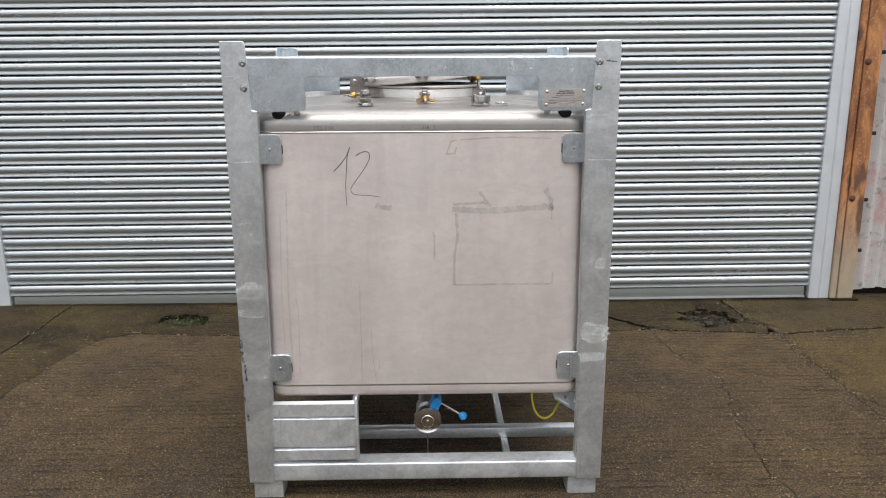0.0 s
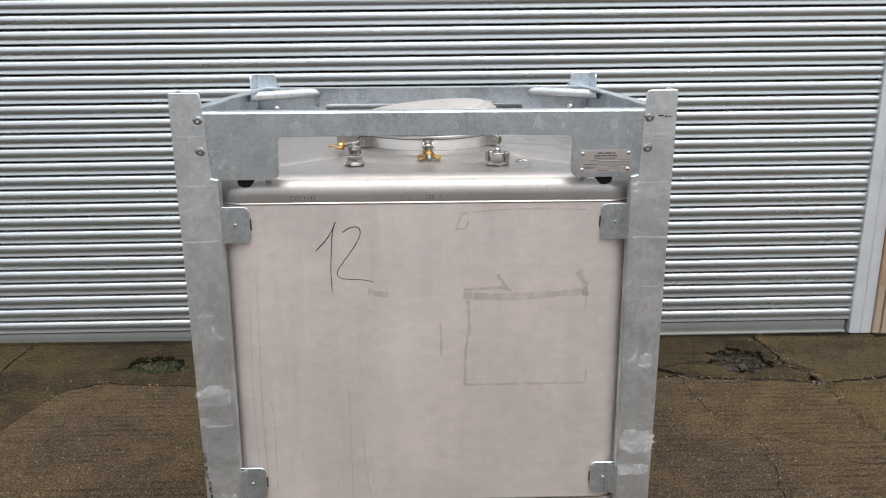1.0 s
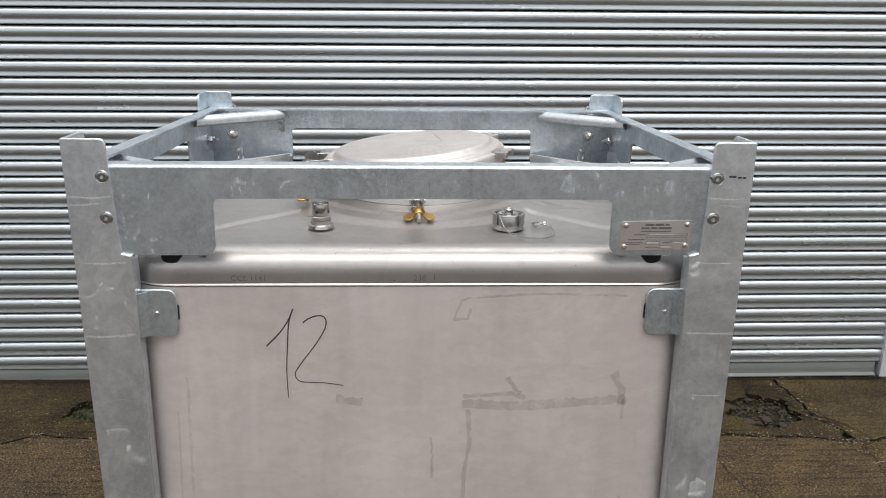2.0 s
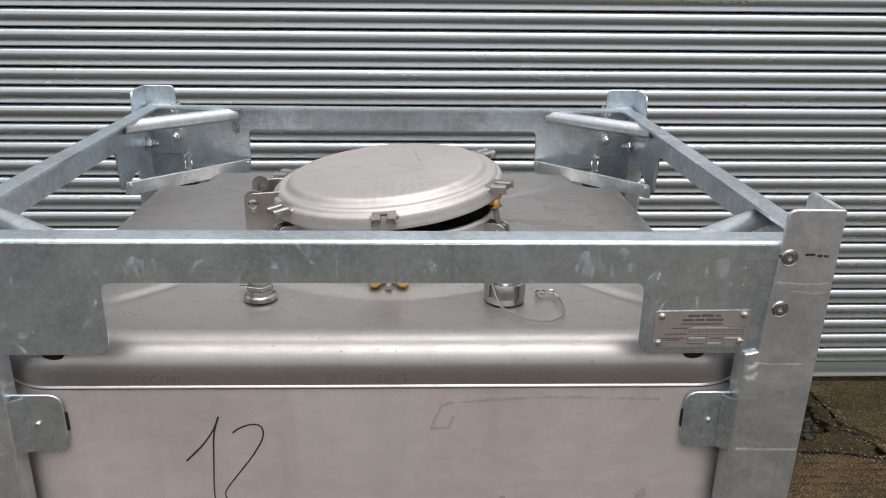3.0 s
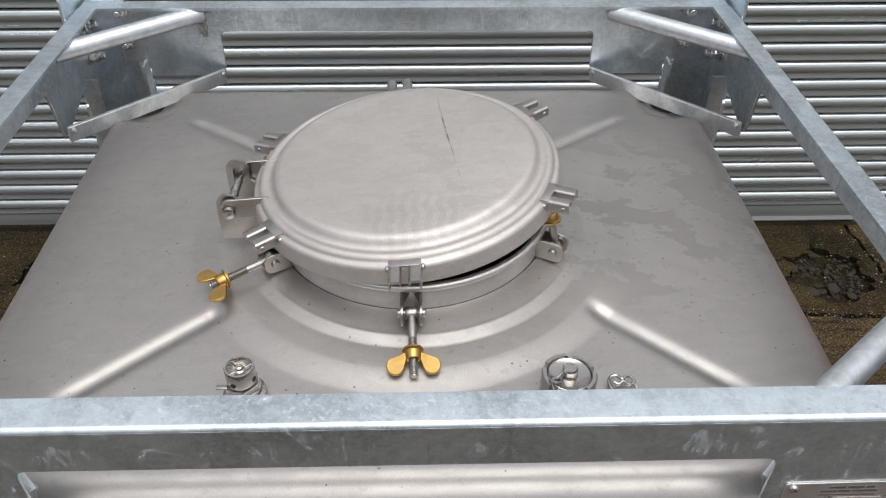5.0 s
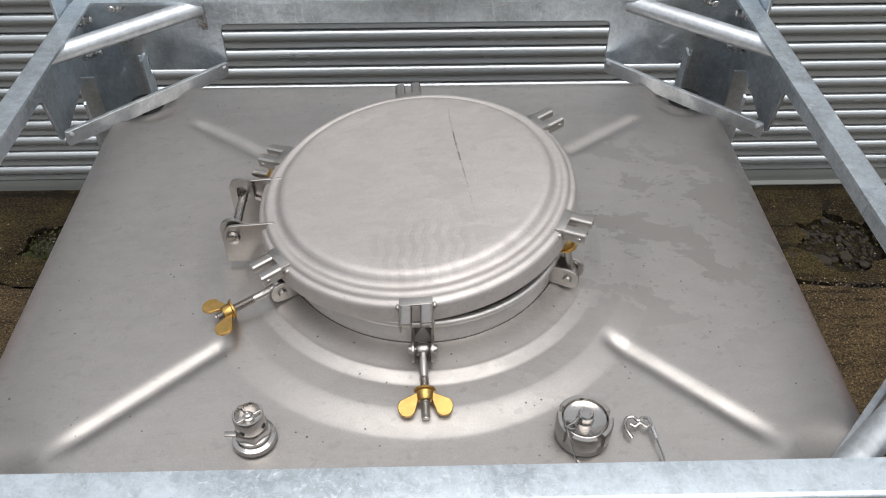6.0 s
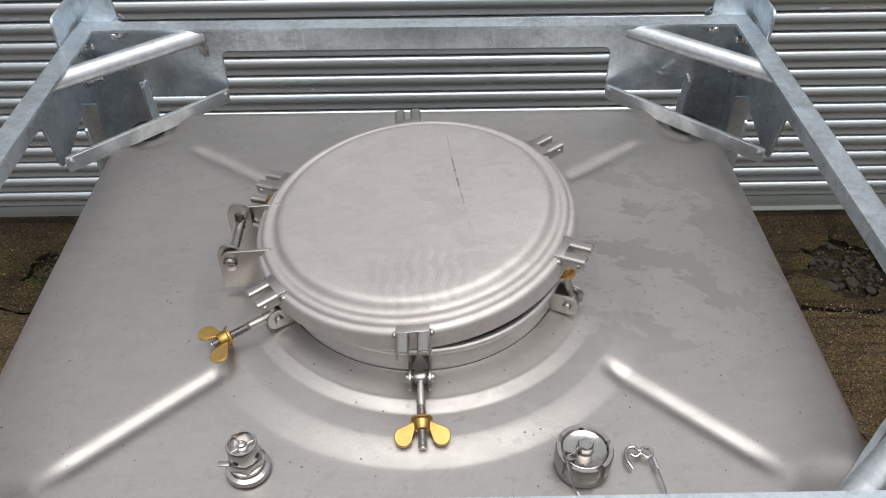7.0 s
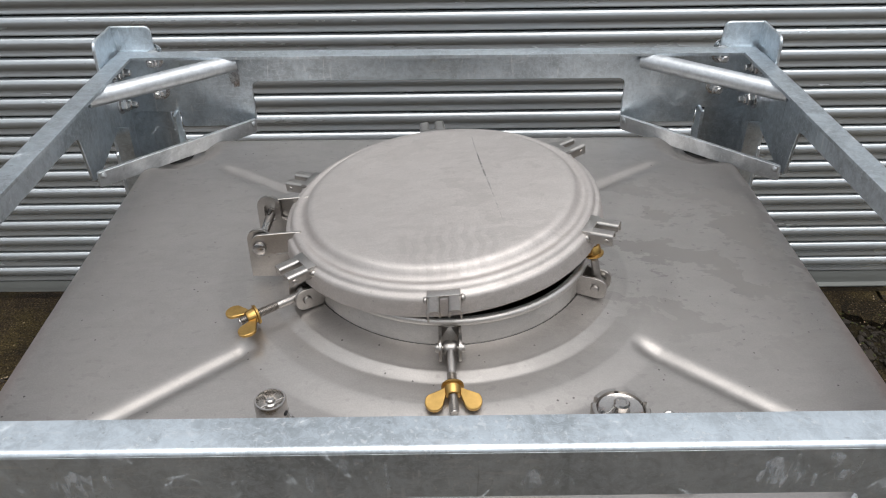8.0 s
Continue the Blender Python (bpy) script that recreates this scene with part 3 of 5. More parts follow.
for k, (pts, w) in enumerate([
        ([(1.4270, 4.2120), (1.2860, 4.1950), (1.1630, 4.1180)], 0.012), ([(1.4690, 4.3200), (1.3480, 4.3030), (1.2280, 4.3450)], 0.007), ([(1.7510, 4.2950), (1.8300, 4.1840), (1.9490, 4.0530), (1.9770, 3.9630)], 0.014),
        ([(1.6120, 4.4070), (1.6530, 4.4750), (1.6330, 4.5150)], 0.012), ([(1.3440, 4.0450), (1.3150, 4.1240), (1.3360, 4.1840)], 0.006), ([(1.7690, 4.1750), (1.8890, 4.0930), (1.9070, 3.9840)], 0.009),
        ([(-1.2200, 4.2380), (-0.9180, 4.2090), (-0.6660, 4.2190)], 0.006), ([(-1.5400, 4.2410), (-1.6920, 4.2250), (-1.8350, 4.1480)], 0.005), ([(1.3740, 3.4370), (1.4840, 3.3840), (1.5540, 3.3430)], 0.004),
        ([(1.6530, 3.2410), (1.7540, 3.2200), (1.8350, 3.2370)], 0.004), ([(-2.4730, 4.3200), (-2.3380, 4.1380), (-2.1620, 3.9660)], 0.006), ([(1.9150, 3.1360), (2.0040, 2.9840), (2.0320, 2.8330)], 0.006)]):
    ragged_ribbon(pts, w, 300 + k)
# a dark ribbon painted in for the shade of the gap under the shutter
ragged_ribbon([(-2.50, 4.577), (-1.20, 4.570), (0.20, 4.562), (1.40, 4.556), (2.36, 4.551)], 0.018, 340, 0.0)


def scattered(name, spots, count, size, material, label, seed, category):
    """Loose bits lying on the yard or in its broken places, all in one mesh."""
    rnd = random.Random(seed)
    b = bmesh.new()
    bmesh.ops.create_icosphere(b, subdivisions=1, radius=1)
    shape, faces = [v.co.copy() for v in b.verts], [[v.index for v in f.verts] for f in b.faces]
    b.free()
    verts, polys = [], []
    for _ in range(count):
        cx, cy, rx, ry, z = rnd.choice(spots)
        a, q = rnd.uniform(0, 6.28), math.sqrt(rnd.random())
        px, py = cx + math.cos(a) * q * rx, cy + math.sin(a) * q * ry
        w = size * rnd.uniform(0.3, 1.0)
        m = Matrix.Translation((px, py, LEVEL + z + w * 0.15)) @ pose(0, 0, 0, 0, 0, rnd.uniform(0, 360)) @ Matrix.Diagonal((w, w * rnd.uniform(0.6, 1), w * 0.5, 1))
        polys += [[i + len(verts) for i in f] for f in faces]
        verts += [m @ (v * rnd.uniform(0.75, 1.15)) for v in shape]
    me = bpy.data.meshes.new(name)
    me.from_pydata(verts, [], polys)
    me.materials.append(material)
    return tagged(new(name, me), label, category, kind="stuff")


PITS = [(-1.385, 4.280, 0.13, 0.08, -0.026), (1.609, 4.238, 0.14, 0.14, -0.026)]
scattered("rubble", PITS, 420, 0.011, STONE, "broken concrete crumbs in the potholes by the shutter", 21, "rubble")
(hx, hy), (kx, ky) = PITS[1][:2], PITS[0][:2]
scattered("rubble", [(hx, hy, 0.17, 0.13, -0.022), (hx - 0.12, hy - 0.10, 0.12, 0.05, -0.012), (kx, ky, 0.15, 0.06, -0.024)], 20, 0.040, LUMP, "flat broken lumps of concrete in the potholes", 23, "rubble")
scattered("grit", [(-2.2, 2.7, 0.9, 1.0, 0.0), (-1.717, 2.609, 0.9, 0.9, 0.0), (-1.103, 2.897, 0.5, 0.9, 0.0), (1.7, 2.6, 1.0, 0.9, 0.0), (1.320, 2.647, 0.6, 0.9, 0.0), (2.441, 3.126, 0.6, 0.9, 0.0), (1.50, 3.6, 1.2, 0.9, 0.0), (-1.787, 3.710, 0.8, 0.7, 0.0)], 1300, 0.0042, GRIT, "loose pale grit lying on the yard concrete", 22, "gravel")


MOSS = make_plain("moss_green", (0.038, 0.042, 0.008), 0.9, 0.0, 0.5, 60)


def along_joint(line, every, width, z=0.0):
    """Spots strung out along a joint where bits gather."""
    return [(x, y, width, width * 0.5, z) for x, y in line[::every] if -2.9 < x < 3.2 and 2.2 < y < 4.6]


JOINTS = along_joint(J_BACK_R, 2, 0.05) + along_joint(J_BACK_M, 1, 0.05) + along_joint(J_RIGHT, 2, 0.03) + along_joint(J_RIGHT_TOP, 1, 0.05) + along_joint(J_FAR_LEFT, 2, 0.03) + along_joint(J_LEFT, 3, 0.025)
scattered("rubble", JOINTS + along_joint(CRACK, 3, 0.012), 1500, 0.0075, STONE, "dark crumbs of broken concrete along the joints", 24, "rubble")
scattered("grit", JOINTS + along_joint(CRACK, 3, 0.02) + along_joint(J_BACK_L, 5, 0.03), 900, 0.0048, GRIT, "pale grit gathered along the joints", 25, "gravel")
scattered("moss", [(hx, hy, 0.26, 0.17, 0.0), (kx, ky, 0.24, 0.10, 0.0), (kx - 0.04, ky, 0.15, 0.07, -0.026), (2.2, 4.36, 0.5, 0.16, 0.0)], 300, 0.008, MOSS, "low moss in the joints and potholes", 26, "moss")


def weeds():
    rnd = random.Random(31)
    bm = bmesh.new()
    low = -0.026 + LEVEL
    for _ in range(420):
        cx, cy, rx, ry = rnd.choice([(-1.430, 4.229, 0.10, 0.05), (-1.320, 4.265, 0.07, 0.05), (-1.370, 4.198, 0.12, 0.02)])
        x, y = cx + rnd.gauss(0, rx * 0.6), cy + rnd.gauss(0, ry * 0.6)
        h, a, w = rnd.uniform(0.012, 0.034), rnd.uniform(0, 6.28), rnd.uniform(0.002, 0.005)
        dx, dy = math.cos(a), math.sin(a)
        lean = rnd.uniform(0.2, 1.0) * h
        v = [bm.verts.new((x - dy * w, y + dx * w, low)), bm.verts.new((x + dy * w, y - dx * w, low)),
             bm.verts.new((x + dx * lean * 0.5 + dy * w, y + dy * lean * 0.5 - dx * w, low + h * 0.7)),
             bm.verts.new((x + dx * lean, y + dy * lean, low + h)),
             bm.verts.new((x + dx * lean * 0.5 - dy * w, y + dy * lean * 0.5 + dx * w, low + h * 0.7))]
        bm.faces.new(v)
    return tagged(part("weeds", bm, GRASS, None, smooth=0), "low green weeds growing in the broken concrete", "weeds", kind="stuff")


weeds()

# ---- the building front: every piece lies in the plane of WALL ----
WALL = pose(0.0960, 4.600, -0.1066, 0, -0.35, -0.29) @ Matrix.Diagonal((1.0066, 1, 1.014, 1))
SHUTTER_L, SHUTTER_R, PITCH, FIRST = -2.602, 2.255, 0.0720, 0.1395


def guide(x0, x1):
    """A folded guide channel: web, return lips and a pressed groove."""
    bm = bmesh.new()
    w = x1 - x0
    pts = [(x0, 0.06), (x0, -0.029), (x0 + w * 0.42, -0.034), (x0 + w * 0.48, -0.026), (x0 + w * 0.54, -0.034), (x1, -0.030), (x1, 0.06)]
    prism(bm, pts, lambda u, v, d: (u, v, d), 0.0, 0.072, 2.98)
    return bm


# Unseen wall top, kept low so sky still reflects in the tank.
wall_front = tagged(part("wall_front", box(bmesh.new(), -9, 9, 0.08, 0.30, 2.96, 3.30), CLADDING, None, smooth=0), "unseen weathered sheet-clad wall, added above the roller shutter", "wall", kind="structure")
wall_front.matrix_basis = WALL
wall_left = tagged(part("wall_left", box(bmesh.new(), -9, -2.735, 0.02, 0.30, -0.03, 2.96), CLADDING, None, smooth=0), "weathered grey painted wall beside the shutter", "wall", kind="structure")
wall_left.matrix_basis = WALL


def sheet_wall():
    """Corrugated sheet with a torn lower edge, in front of a dark box."""
    bm = bmesh.new()
    rnd = random.Random(5)
    cols = 420
    x0, x1 = 2.545, 9.0
    top, low = [], []
    rag = 0.09
    for i in range(cols + 1):
        x = x0 + (x1 - x0) * i / cols
        y = 0.045 + 0.011 * math.sin(2 * math.pi * (x - x0) / 0.076)
        rag = min(0.125, max(0.066, rag + rnd.uniform(-0.006, 0.006)))
        low.append((x, y, rag))
        top.append((x, y, 2.96))
    for off in (0.0, 0.002):
        a = [bm.verts.new((x, y + off, z)) for x, y, z in low]
        b = [bm.verts.new((x, y + off, z)) for x, y, z in top]
        for i in range(cols):
            bm.faces.new((a[i], a[i + 1], b[i + 1], b[i]))
    return bm


wall_right = tagged(part("wall_right", sheet_wall(), CLADDING, None), "weathered corrugated sheet wall, grey with faded pink paint", "wall", kind="structure")
wall_right.matrix_basis = WALL
# Added dark box, so the gaps round the sheet read black.
part("backing", box(bmesh.new(), 2.50, 9.0, 0.07, 0.30, -0.03, 2.96), SOIL, wall_right, "dark box behind the sheet that blackens the gaps at its edges", smooth=0)
for z in (0.355, 0.665, 1.06, 1.52):
    part("fixing", rod(bmesh.new(), (2.50, 0.02, z), (2.565, 0.022, z), 0.011, 10), RUBBER, wall_right, "dark rusted fixing hook")

column = thing("column", WALL, "rusty orange-painted steel column beside the roller shutter", "column", kind="structure")
bm = bmesh.new()
prism(bm, rounded([(2.370, -0.046), (2.405, -0.050), (2.405, 0.09), (2.370, 0.09)], 0.006, 2), lambda u, v, d: (u, v, d), 0.0, 0.07, 2.95)
part("flange", bm, RUST_POST, column)
bm = bmesh.new()
prism(bm, rounded([(2.410, -0.056), (2.508, -0.050), (2.508, 0.09), (2.410, 0.09)], 0.006, 2), lambda u, v, d: (u, v, d), 0.0, 0.07, 2.95)
part("flange", bm, RUST_POST, column)
part("base_plate", box(bmesh.new(), 2.370, 2.535, -0.075, 0.09, 0.060, 0.078, 0.004), SOIL, column)
RUST_DARK = make_plain("rust_dark", (0.09, 0.04, 0.025), 0.85, 0.0, 0.3, 60)
for z, r in ((1.47, 0.020), (0.69, 0.020)):
    part("bolt_head", lathe(bmesh.new(), [(0, -0.062), (r * 0.7, -0.061), (r, -0.056), (r, -0.03)], 14, (2.432, 0, z), (0, 1, 0)), RUST_DARK, column, "dark rusted bolt head")


# Unseen walls, added to darken the low sky in the steel's reflections.
UNSEEN_WALL = make_plain("old_brick_wall", (0.30, 0.225, 0.19), 0.85, 0.0, 0.35, 3.0)
for name, x0, x1, y0, y1 in (("wall_yard_back", -16, 16, -15.3, -15.0), ("wall_yard_left", -16.3, -16, -15, 4.9), ("wall_yard_right", 16, 16.3, -15, 4.9)):
    tagged(part(name, box(bmesh.new(), x0, x1, y0, y1, -0.6, 2.9), UNSEEN_WALL, None, smooth=0), "unseen plain brown wall added round the yard for reflections", "wall", kind="structure")


# ---- the galvanised frame; local x to the right, y to the shutter, z up, origin on the ground below its middle ----
SITE = pose(0, 2.890, -0.014)
frame_thing = thing("transport_frame", SITE, "galvanised steel transport frame standing on yard concrete", "tank frame")
OUT, DEEP, TOP = 0.597, 0.497, 1.459
TALL, WIDE = 1.0197, 0.019
BACK_DROP, BACK_DEEP = 0.013, 0.488


def lean(z):
    """How far a post's outer face draws in towards its foot."""
    return 0.0 if z > 1.15 else (1.15 - z) * 0.0115


def smooth_step(a, b, v):
    t = min(1, max(0, (v - a) / (b - a)))
    return t * t * (3 - 2 * t)


def make_post(sx, sy):
    bm = bmesh.new()
    drop, deep = (BACK_DROP, BACK_DEEP) if sy > 0 else (0.0, DEEP)
    up = lambda z: z - drop * smooth_step(0.9, 1.3, z)
    face = [(0.523, 1.504), (OUT, 1.504), (OUT, 1.15), (OUT - lean(0.076), 0.076), (0.504, 0.076), (0.497, 1.298), (0.514, 1.302), (0.517, 1.36)]
    face = rounded(face, [0.011, 0.004, 0, 0, 0, 0, 0, 0], 4)
    prism(bm, face, lambda u, v, d: (sx * u, sy * (deep - d), up(v)), 0.0012, 0.0, 0.006)
    side = [(DEEP - 0.001, 1.504), (0.405, 1.504), (0.396, 1.30), (0.392, 1.296), (0.392, 0.076), (DEEP - 0.001, 0.076)]
    side = rounded(side, [0.0, 0.016, 0, 0, 0, 0], 4)
    prism(bm, side, lambda u, v, d: (sx * (OUT - lean(v) - d), sy * (u - DEEP + deep), up(v)), 0.0012, 0.0, 0.006)
    # folded inner lips below the top joint
    back_top, side_top = (1.345, 1.350) if sy > 0 else (1.292, 1.292)
    prism(bm, [(0.491, back_top), (0.462, back_top - 0.004), (0.462, 0.15), (0.491, 0.15)], lambda u, v, d: (sx * (0.498 + d), sy * (u - DEEP + deep), up(v)), 0.0, 0.0, 0.005)
    prism(bm, [(0.590, side_top), (0.562, side_top), (0.556, 0.15), (0.580, 0.15)], lambda u, v, d: (sx * u, sy * (0.393 + d - DEEP + deep), up(v)), 0.0, 0.0, 0.005)
    return bm


for sx, sy in ((-1, -1), (1, -1), (-1, 1), (1, 1)):
    # Back posts get the darker zinc: their shade is put into the colour.
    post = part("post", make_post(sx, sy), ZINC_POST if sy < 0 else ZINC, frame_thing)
    bm = bmesh.new()
    pts = rounded([(0.478, 0.392), (0.575, 0.392), (0.575, 0.481), (0.478, 0.481)], 0.006, 3)
    prism(bm, pts, lambda u, v, d: (sx * u, sy * v, d), 0.0, 1.15 - (1.15 - LEVEL - 0.0145) / TALL, 0.115)
    part("foot", bm, ZINC_BASE, post, "square galvanised foot")


def beam_outline(end, notch=False):
    """Half-lap beam face: a shallow strip that drops into a deep plate at both ends."""
    g, low, mid = 0.351, 1.297, 1.400
    n = 0.495 if notch else end - 0.002
    up = low + 0.034 if notch else low + 0.001
    pts = [(-end, TOP - 0.004), (end, TOP - 0.004), (end, up), (n, up), (n - 0.001, low), (g, low), (g, mid), (-g, mid), (-g, low), (-n + 0.001, low), (-n, up), (-end, up)]
    return rounded(pts, [0.0, 0.0, 0, 0, 0.002, 0.024, 0.014, 0.014, 0.024, 0.002, 0, 0], 6)


def make_beam(end, depth, place, face):
    bm = bmesh.new()
    prism(bm, face, place, 0.0010, depth - 0.005, depth)
    # folded top flange with a rounded bend
    b = bmesh.new()
    n = 6
    prof = [(depth - 0.006 * (1 - math.sin(a)) , TOP - 0.006 * (1 - math.cos(a))) for a in (math.pi / 2 * k / n for k in range(n, -1, -1))]
    prof += [(depth - 0.037, TOP), (depth - 0.037, TOP - 0.005), (depth - 0.005, TOP - 0.005)]
    ends = []
    for u in (-end, end):
        ends.append([b.verts.new(place(u, v, d)) for d, v in prof])
    m = len(prof)
    for i in range(m):
        j = (i + 1) % m
        b.faces.new((ends[0][i], ends[0][j], ends[1][j], ends[1][i]))
    b.faces.new(ends[0])
    b.faces.new(ends[1][::-1])
    bmesh.ops.recalc_face_normals(b, faces=b.faces[:])
    return merge(bm, b)


def side_outline(end):
    pts = [(-end, TOP - 0.004), (end, TOP - 0.004), (end, 1.333), (0.398, 1.333), (0.284, 1.297), (0.254, 1.297), (0.241, 1.397), (-0.241, 1.397), (-0.254, 1.297), (-0.284, 1.297), (-0.398, 1.333), (-end, 1.333)]
    return rounded(pts, [0.0, 0.0, 0, 0.004, 0.01, 0.010, 0.012, 0.012, 0.010, 0.01, 0.004, 0], 5)


FRONT = DEEP - 0.006
for s, drop, back in ((-1, 0.0, 0.0), (1, BACK_DROP, DEEP - BACK_DEEP)):
    part("end_beam", make_beam(0.585, FRONT, lambda u, v, d: (u, s * (d - back), v - drop * smooth_step(1.30, 1.38, v)), beam_outline(0.585, s > 0)), ZINC, frame_thing, "galvanised beam, scuffed and streaky")
for s in (-1, 1):
    part("side_beam", make_beam(0.446, OUT - 0.006, lambda u, v, d: (s * d, u, v - BACK_DROP * smooth_step(1.30, 1.38, v) * (u + 0.446) / 0.892), side_outline(0.446)), ZINC, frame_thing)

for sx in (-1, 1):
    for sy in (-1, 1):
        ty, tz = (0.466, 1.430) if sy < 0 else (BACK_DEEP - 0.026, 1.4415 - BACK_DROP)
        bm = rod(bmesh.new(), (sx * 0.376, sy * ty, tz), (sx * 0.583, sy * 0.300, tz), 0.0155, 24)
        part("corner_tube", bm, ZINC_TUBE, frame_thing)
        # flat strip that ties the two lower corners together
        a, b = Vector((sx * 0.352, sy * (0.480 if sy < 0 else 0.470), 0)), Vector((sx * 0.580, sy * 0.256, 0))
        along = (b - a).normalized()
        out = Vector((along.y, -along.x, 0))
        if out.y * sy > 0:
            out = -out
        if sy < 0:
            a = a + along * 0.034
        bm = bmesh.new()
        strip = rounded([(0, 1.285), ((b - a).length, 1.285), ((b - a).length, 1.317), (0, 1.317)], 0.004, 2)
        prism(bm, strip, lambda u, v, d: tuple(a + along * u + out * (d + (1.303 - v) * -0.25) + Vector((0, 0, v))), 0.0008, -0.004, 0.004)
        strip_ob = part("corner_strip", bm, ZINC_BASE, frame_thing)
        for q in (a + along * 0.008 + out * 0.004, b - along * 0.008 + out * 0.004):
            w = bmesh.new()
            bmesh.ops.create_icosphere(w, subdivisions=2, radius=0.0055)
            rw = random.Random(int(q.x * 1000))
            for v in w.verts:
                v.co *= rw.uniform(0.8, 1.1)
            w.transform(Matrix.Translation(q + Vector((0, 0, 1.309))) @ Matrix.Diagonal((1, 1, 1.3, 1)))
            part("weld", w, ZINC_TUBE, strip_ob)
        if sy < 0:
            w = bmesh.new()
            bmesh.ops.create_icosphere(w, subdivisions=2, radius=0.0022)
            w.transform(Matrix.Translation((sx * 0.506, -DEEP + 0.001, 1.2975)) @ Matrix.Diagonal((1.5, 0.8, 0.7, 1)))
            part("weld", w, ZINC_POST, strip_ob)
        mid = (a + b) / 2 - out * 0.026 + Vector((0, 0, 1.289))
        wide = 0.030
        if sy < 0:
            mid, wide = Vector((sx * 0.440, -0.437, 1.2945)), 0.024
        bm = lathe(bmesh.new(), [(0, -0.026), (wide - 0.005, -0.026), (wide, -0.021), (wide, -0.006), (wide - 0.006, -0.001), (0, -0.001)], 28, mid, (out.x * 0.10, out.y * 0.10, 1))
        part("pad", bm, RUBBER, strip_ob, "round black rubber pad")


def make_bolt():
    """Flat-head screw with a hexagon socket; the head points along -y, the nut along +y."""
    bm = bmesh.new()
    lathe(bm, [(0, 0.0012), (0.0030, 0.0010), (0.0034, -0.0018), (0.0072, -0.0022), (0.0092, -0.0016), (0.0094, -0.0006), (0.0108, -0.0012), (0.0116, 0.0)], 24, (0, 0, 0), (0, 1, 0))
    return bm


def make_nut():
    """Washer and lock nut on the inner end of a screw, along +y."""
    bm = bmesh.new()
    lathe(bm, [(0, 0.0105), (0.0165, 0.0108), (0.0170, 0.0120), (0.0165, 0.0145), (0.0098, 0.0148)], 24, (0, 0, 0), (0, 1, 0))
    lathe(bm, [(0.0110, 0.0147), (0.0128, 0.0162), (0.0128, 0.0250), (0.0112, 0.0272), (0.0100, 0.0272)], 6, (0, 0, 0), (0, 1, 0))
    lathe(bm, [(0.0104, 0.0270), (0.0100, 0.0315), (0.0082, 0.0330), (0.0066, 0.0332), (0.0064, 0.0415), (0.0050, 0.0430), (0, 0.0431)], 20, (0, 0, 0), (0, 1, 0))
    return bm


bolt = part("bolt", make_bolt(), BOLT, frame_thing, "dull flat-head socket screw")
spots = []
for sx in (-1, 1):
    for z in (1.439, 1.366):
        spots += [pose(sx * 0.533, -DEEP, z), pose(sx * 0.522, BACK_DEEP, z + 0.006, 0, 0, 180)]
        for sy in (-1, 1):
            spots.append(pose(sx * OUT, sy * 0.432, z - 0.004, 0, 0, 90 if sx > 0 else -90))
bolt.matrix_basis = spots[0]
for m in spots[1:]:
    again(bolt, m)
nut = part("nut", make_nut(), RIVET, frame_thing, "bright zinc-plated lock nut and washer")
lowered = [Matrix.Translation((0, 0, -0.012 if m.translation.z > 1.40 else 0.0)) @ m for m in spots]
nut.matrix_basis = lowered[0]
for m in lowered[1:]:
    again(nut, m)

# tabs that hold the shell away from the posts
def make_tab(sx, sy):
    bm = bmesh.new()
    pts = rounded([(0.434, 0.0), (0.500, 0.0), (0.500, 0.092), (0.434, 0.092)], [0.018, 0.002, 0.002, 0.018], 6)
    prism(bm, pts, lambda u, v, d: (sx * u, sy * (0.470 + d), v), 0.0012, 0.0, 0.005)
    prism(bm, [(0.484, 0.004), (0.506, 0.004), (0.506, 0.088), (0.484, 0.088)], lambda u, v, d: (sx * u, sy * (0.474 + d + (u - 0.484) * 0.75), v), 0.0, 0.0, 0.005)
    return bm


for sx in (-1, 1):
    for sy in (-1, 1):
        for z in (1.135, 0.428):
            tab = part("tab", make_tab(sx, sy), ZINC, frame_thing)
            tab.matrix_basis = pose(0, 0, z)
            stud = part("stud", lathe(bmesh.new(), [(0, -0.005), (0.0035, -0.0045), (0.0045, 0.0)], 12, (sx * 0.470, sy * 0.475, 0.046), (0, -sy, 0)), RIVET, tab)
            part("pad", box(bmesh.new(), *sorted((sx * 0.432, sx * 0.505)), *sorted((sy * 0.463, sy * 0.4695)), 0.030, 0.060, 0.003), RUBBER, tab, "black rubber packing behind the tab")

# base
for s in (-1, 1):
    bm = bmesh.new()
    prism(bm, rounded([(0.418, 0.076), (0.490, 0.076), (0.490, 0.137), (0.418, 0.137)], 0.006, 3), lambda u, v, d: (d, s * u, v), 0.0, -0.506, 0.506)
    part("base_beam", bm, ZINC_BASE, frame_thing)
# Darker zinc on these bars stands in for the weaker light under the tank.
for y in (-0.25, 0.22):
    part("cross_bar", box(bmesh.new(), -0.545, 0.545, y, y + 0.040, 0.103, 0.141, 0.003), ZINC_TUBE, frame_thing)
for x in (-0.285, 0.285):
    part("runner", box(bmesh.new(), x - 0.012, x + 0.012, -0.417, 0.417, 0.078, 0.1025, 0.003), ZINC_TUBE, frame_thing)
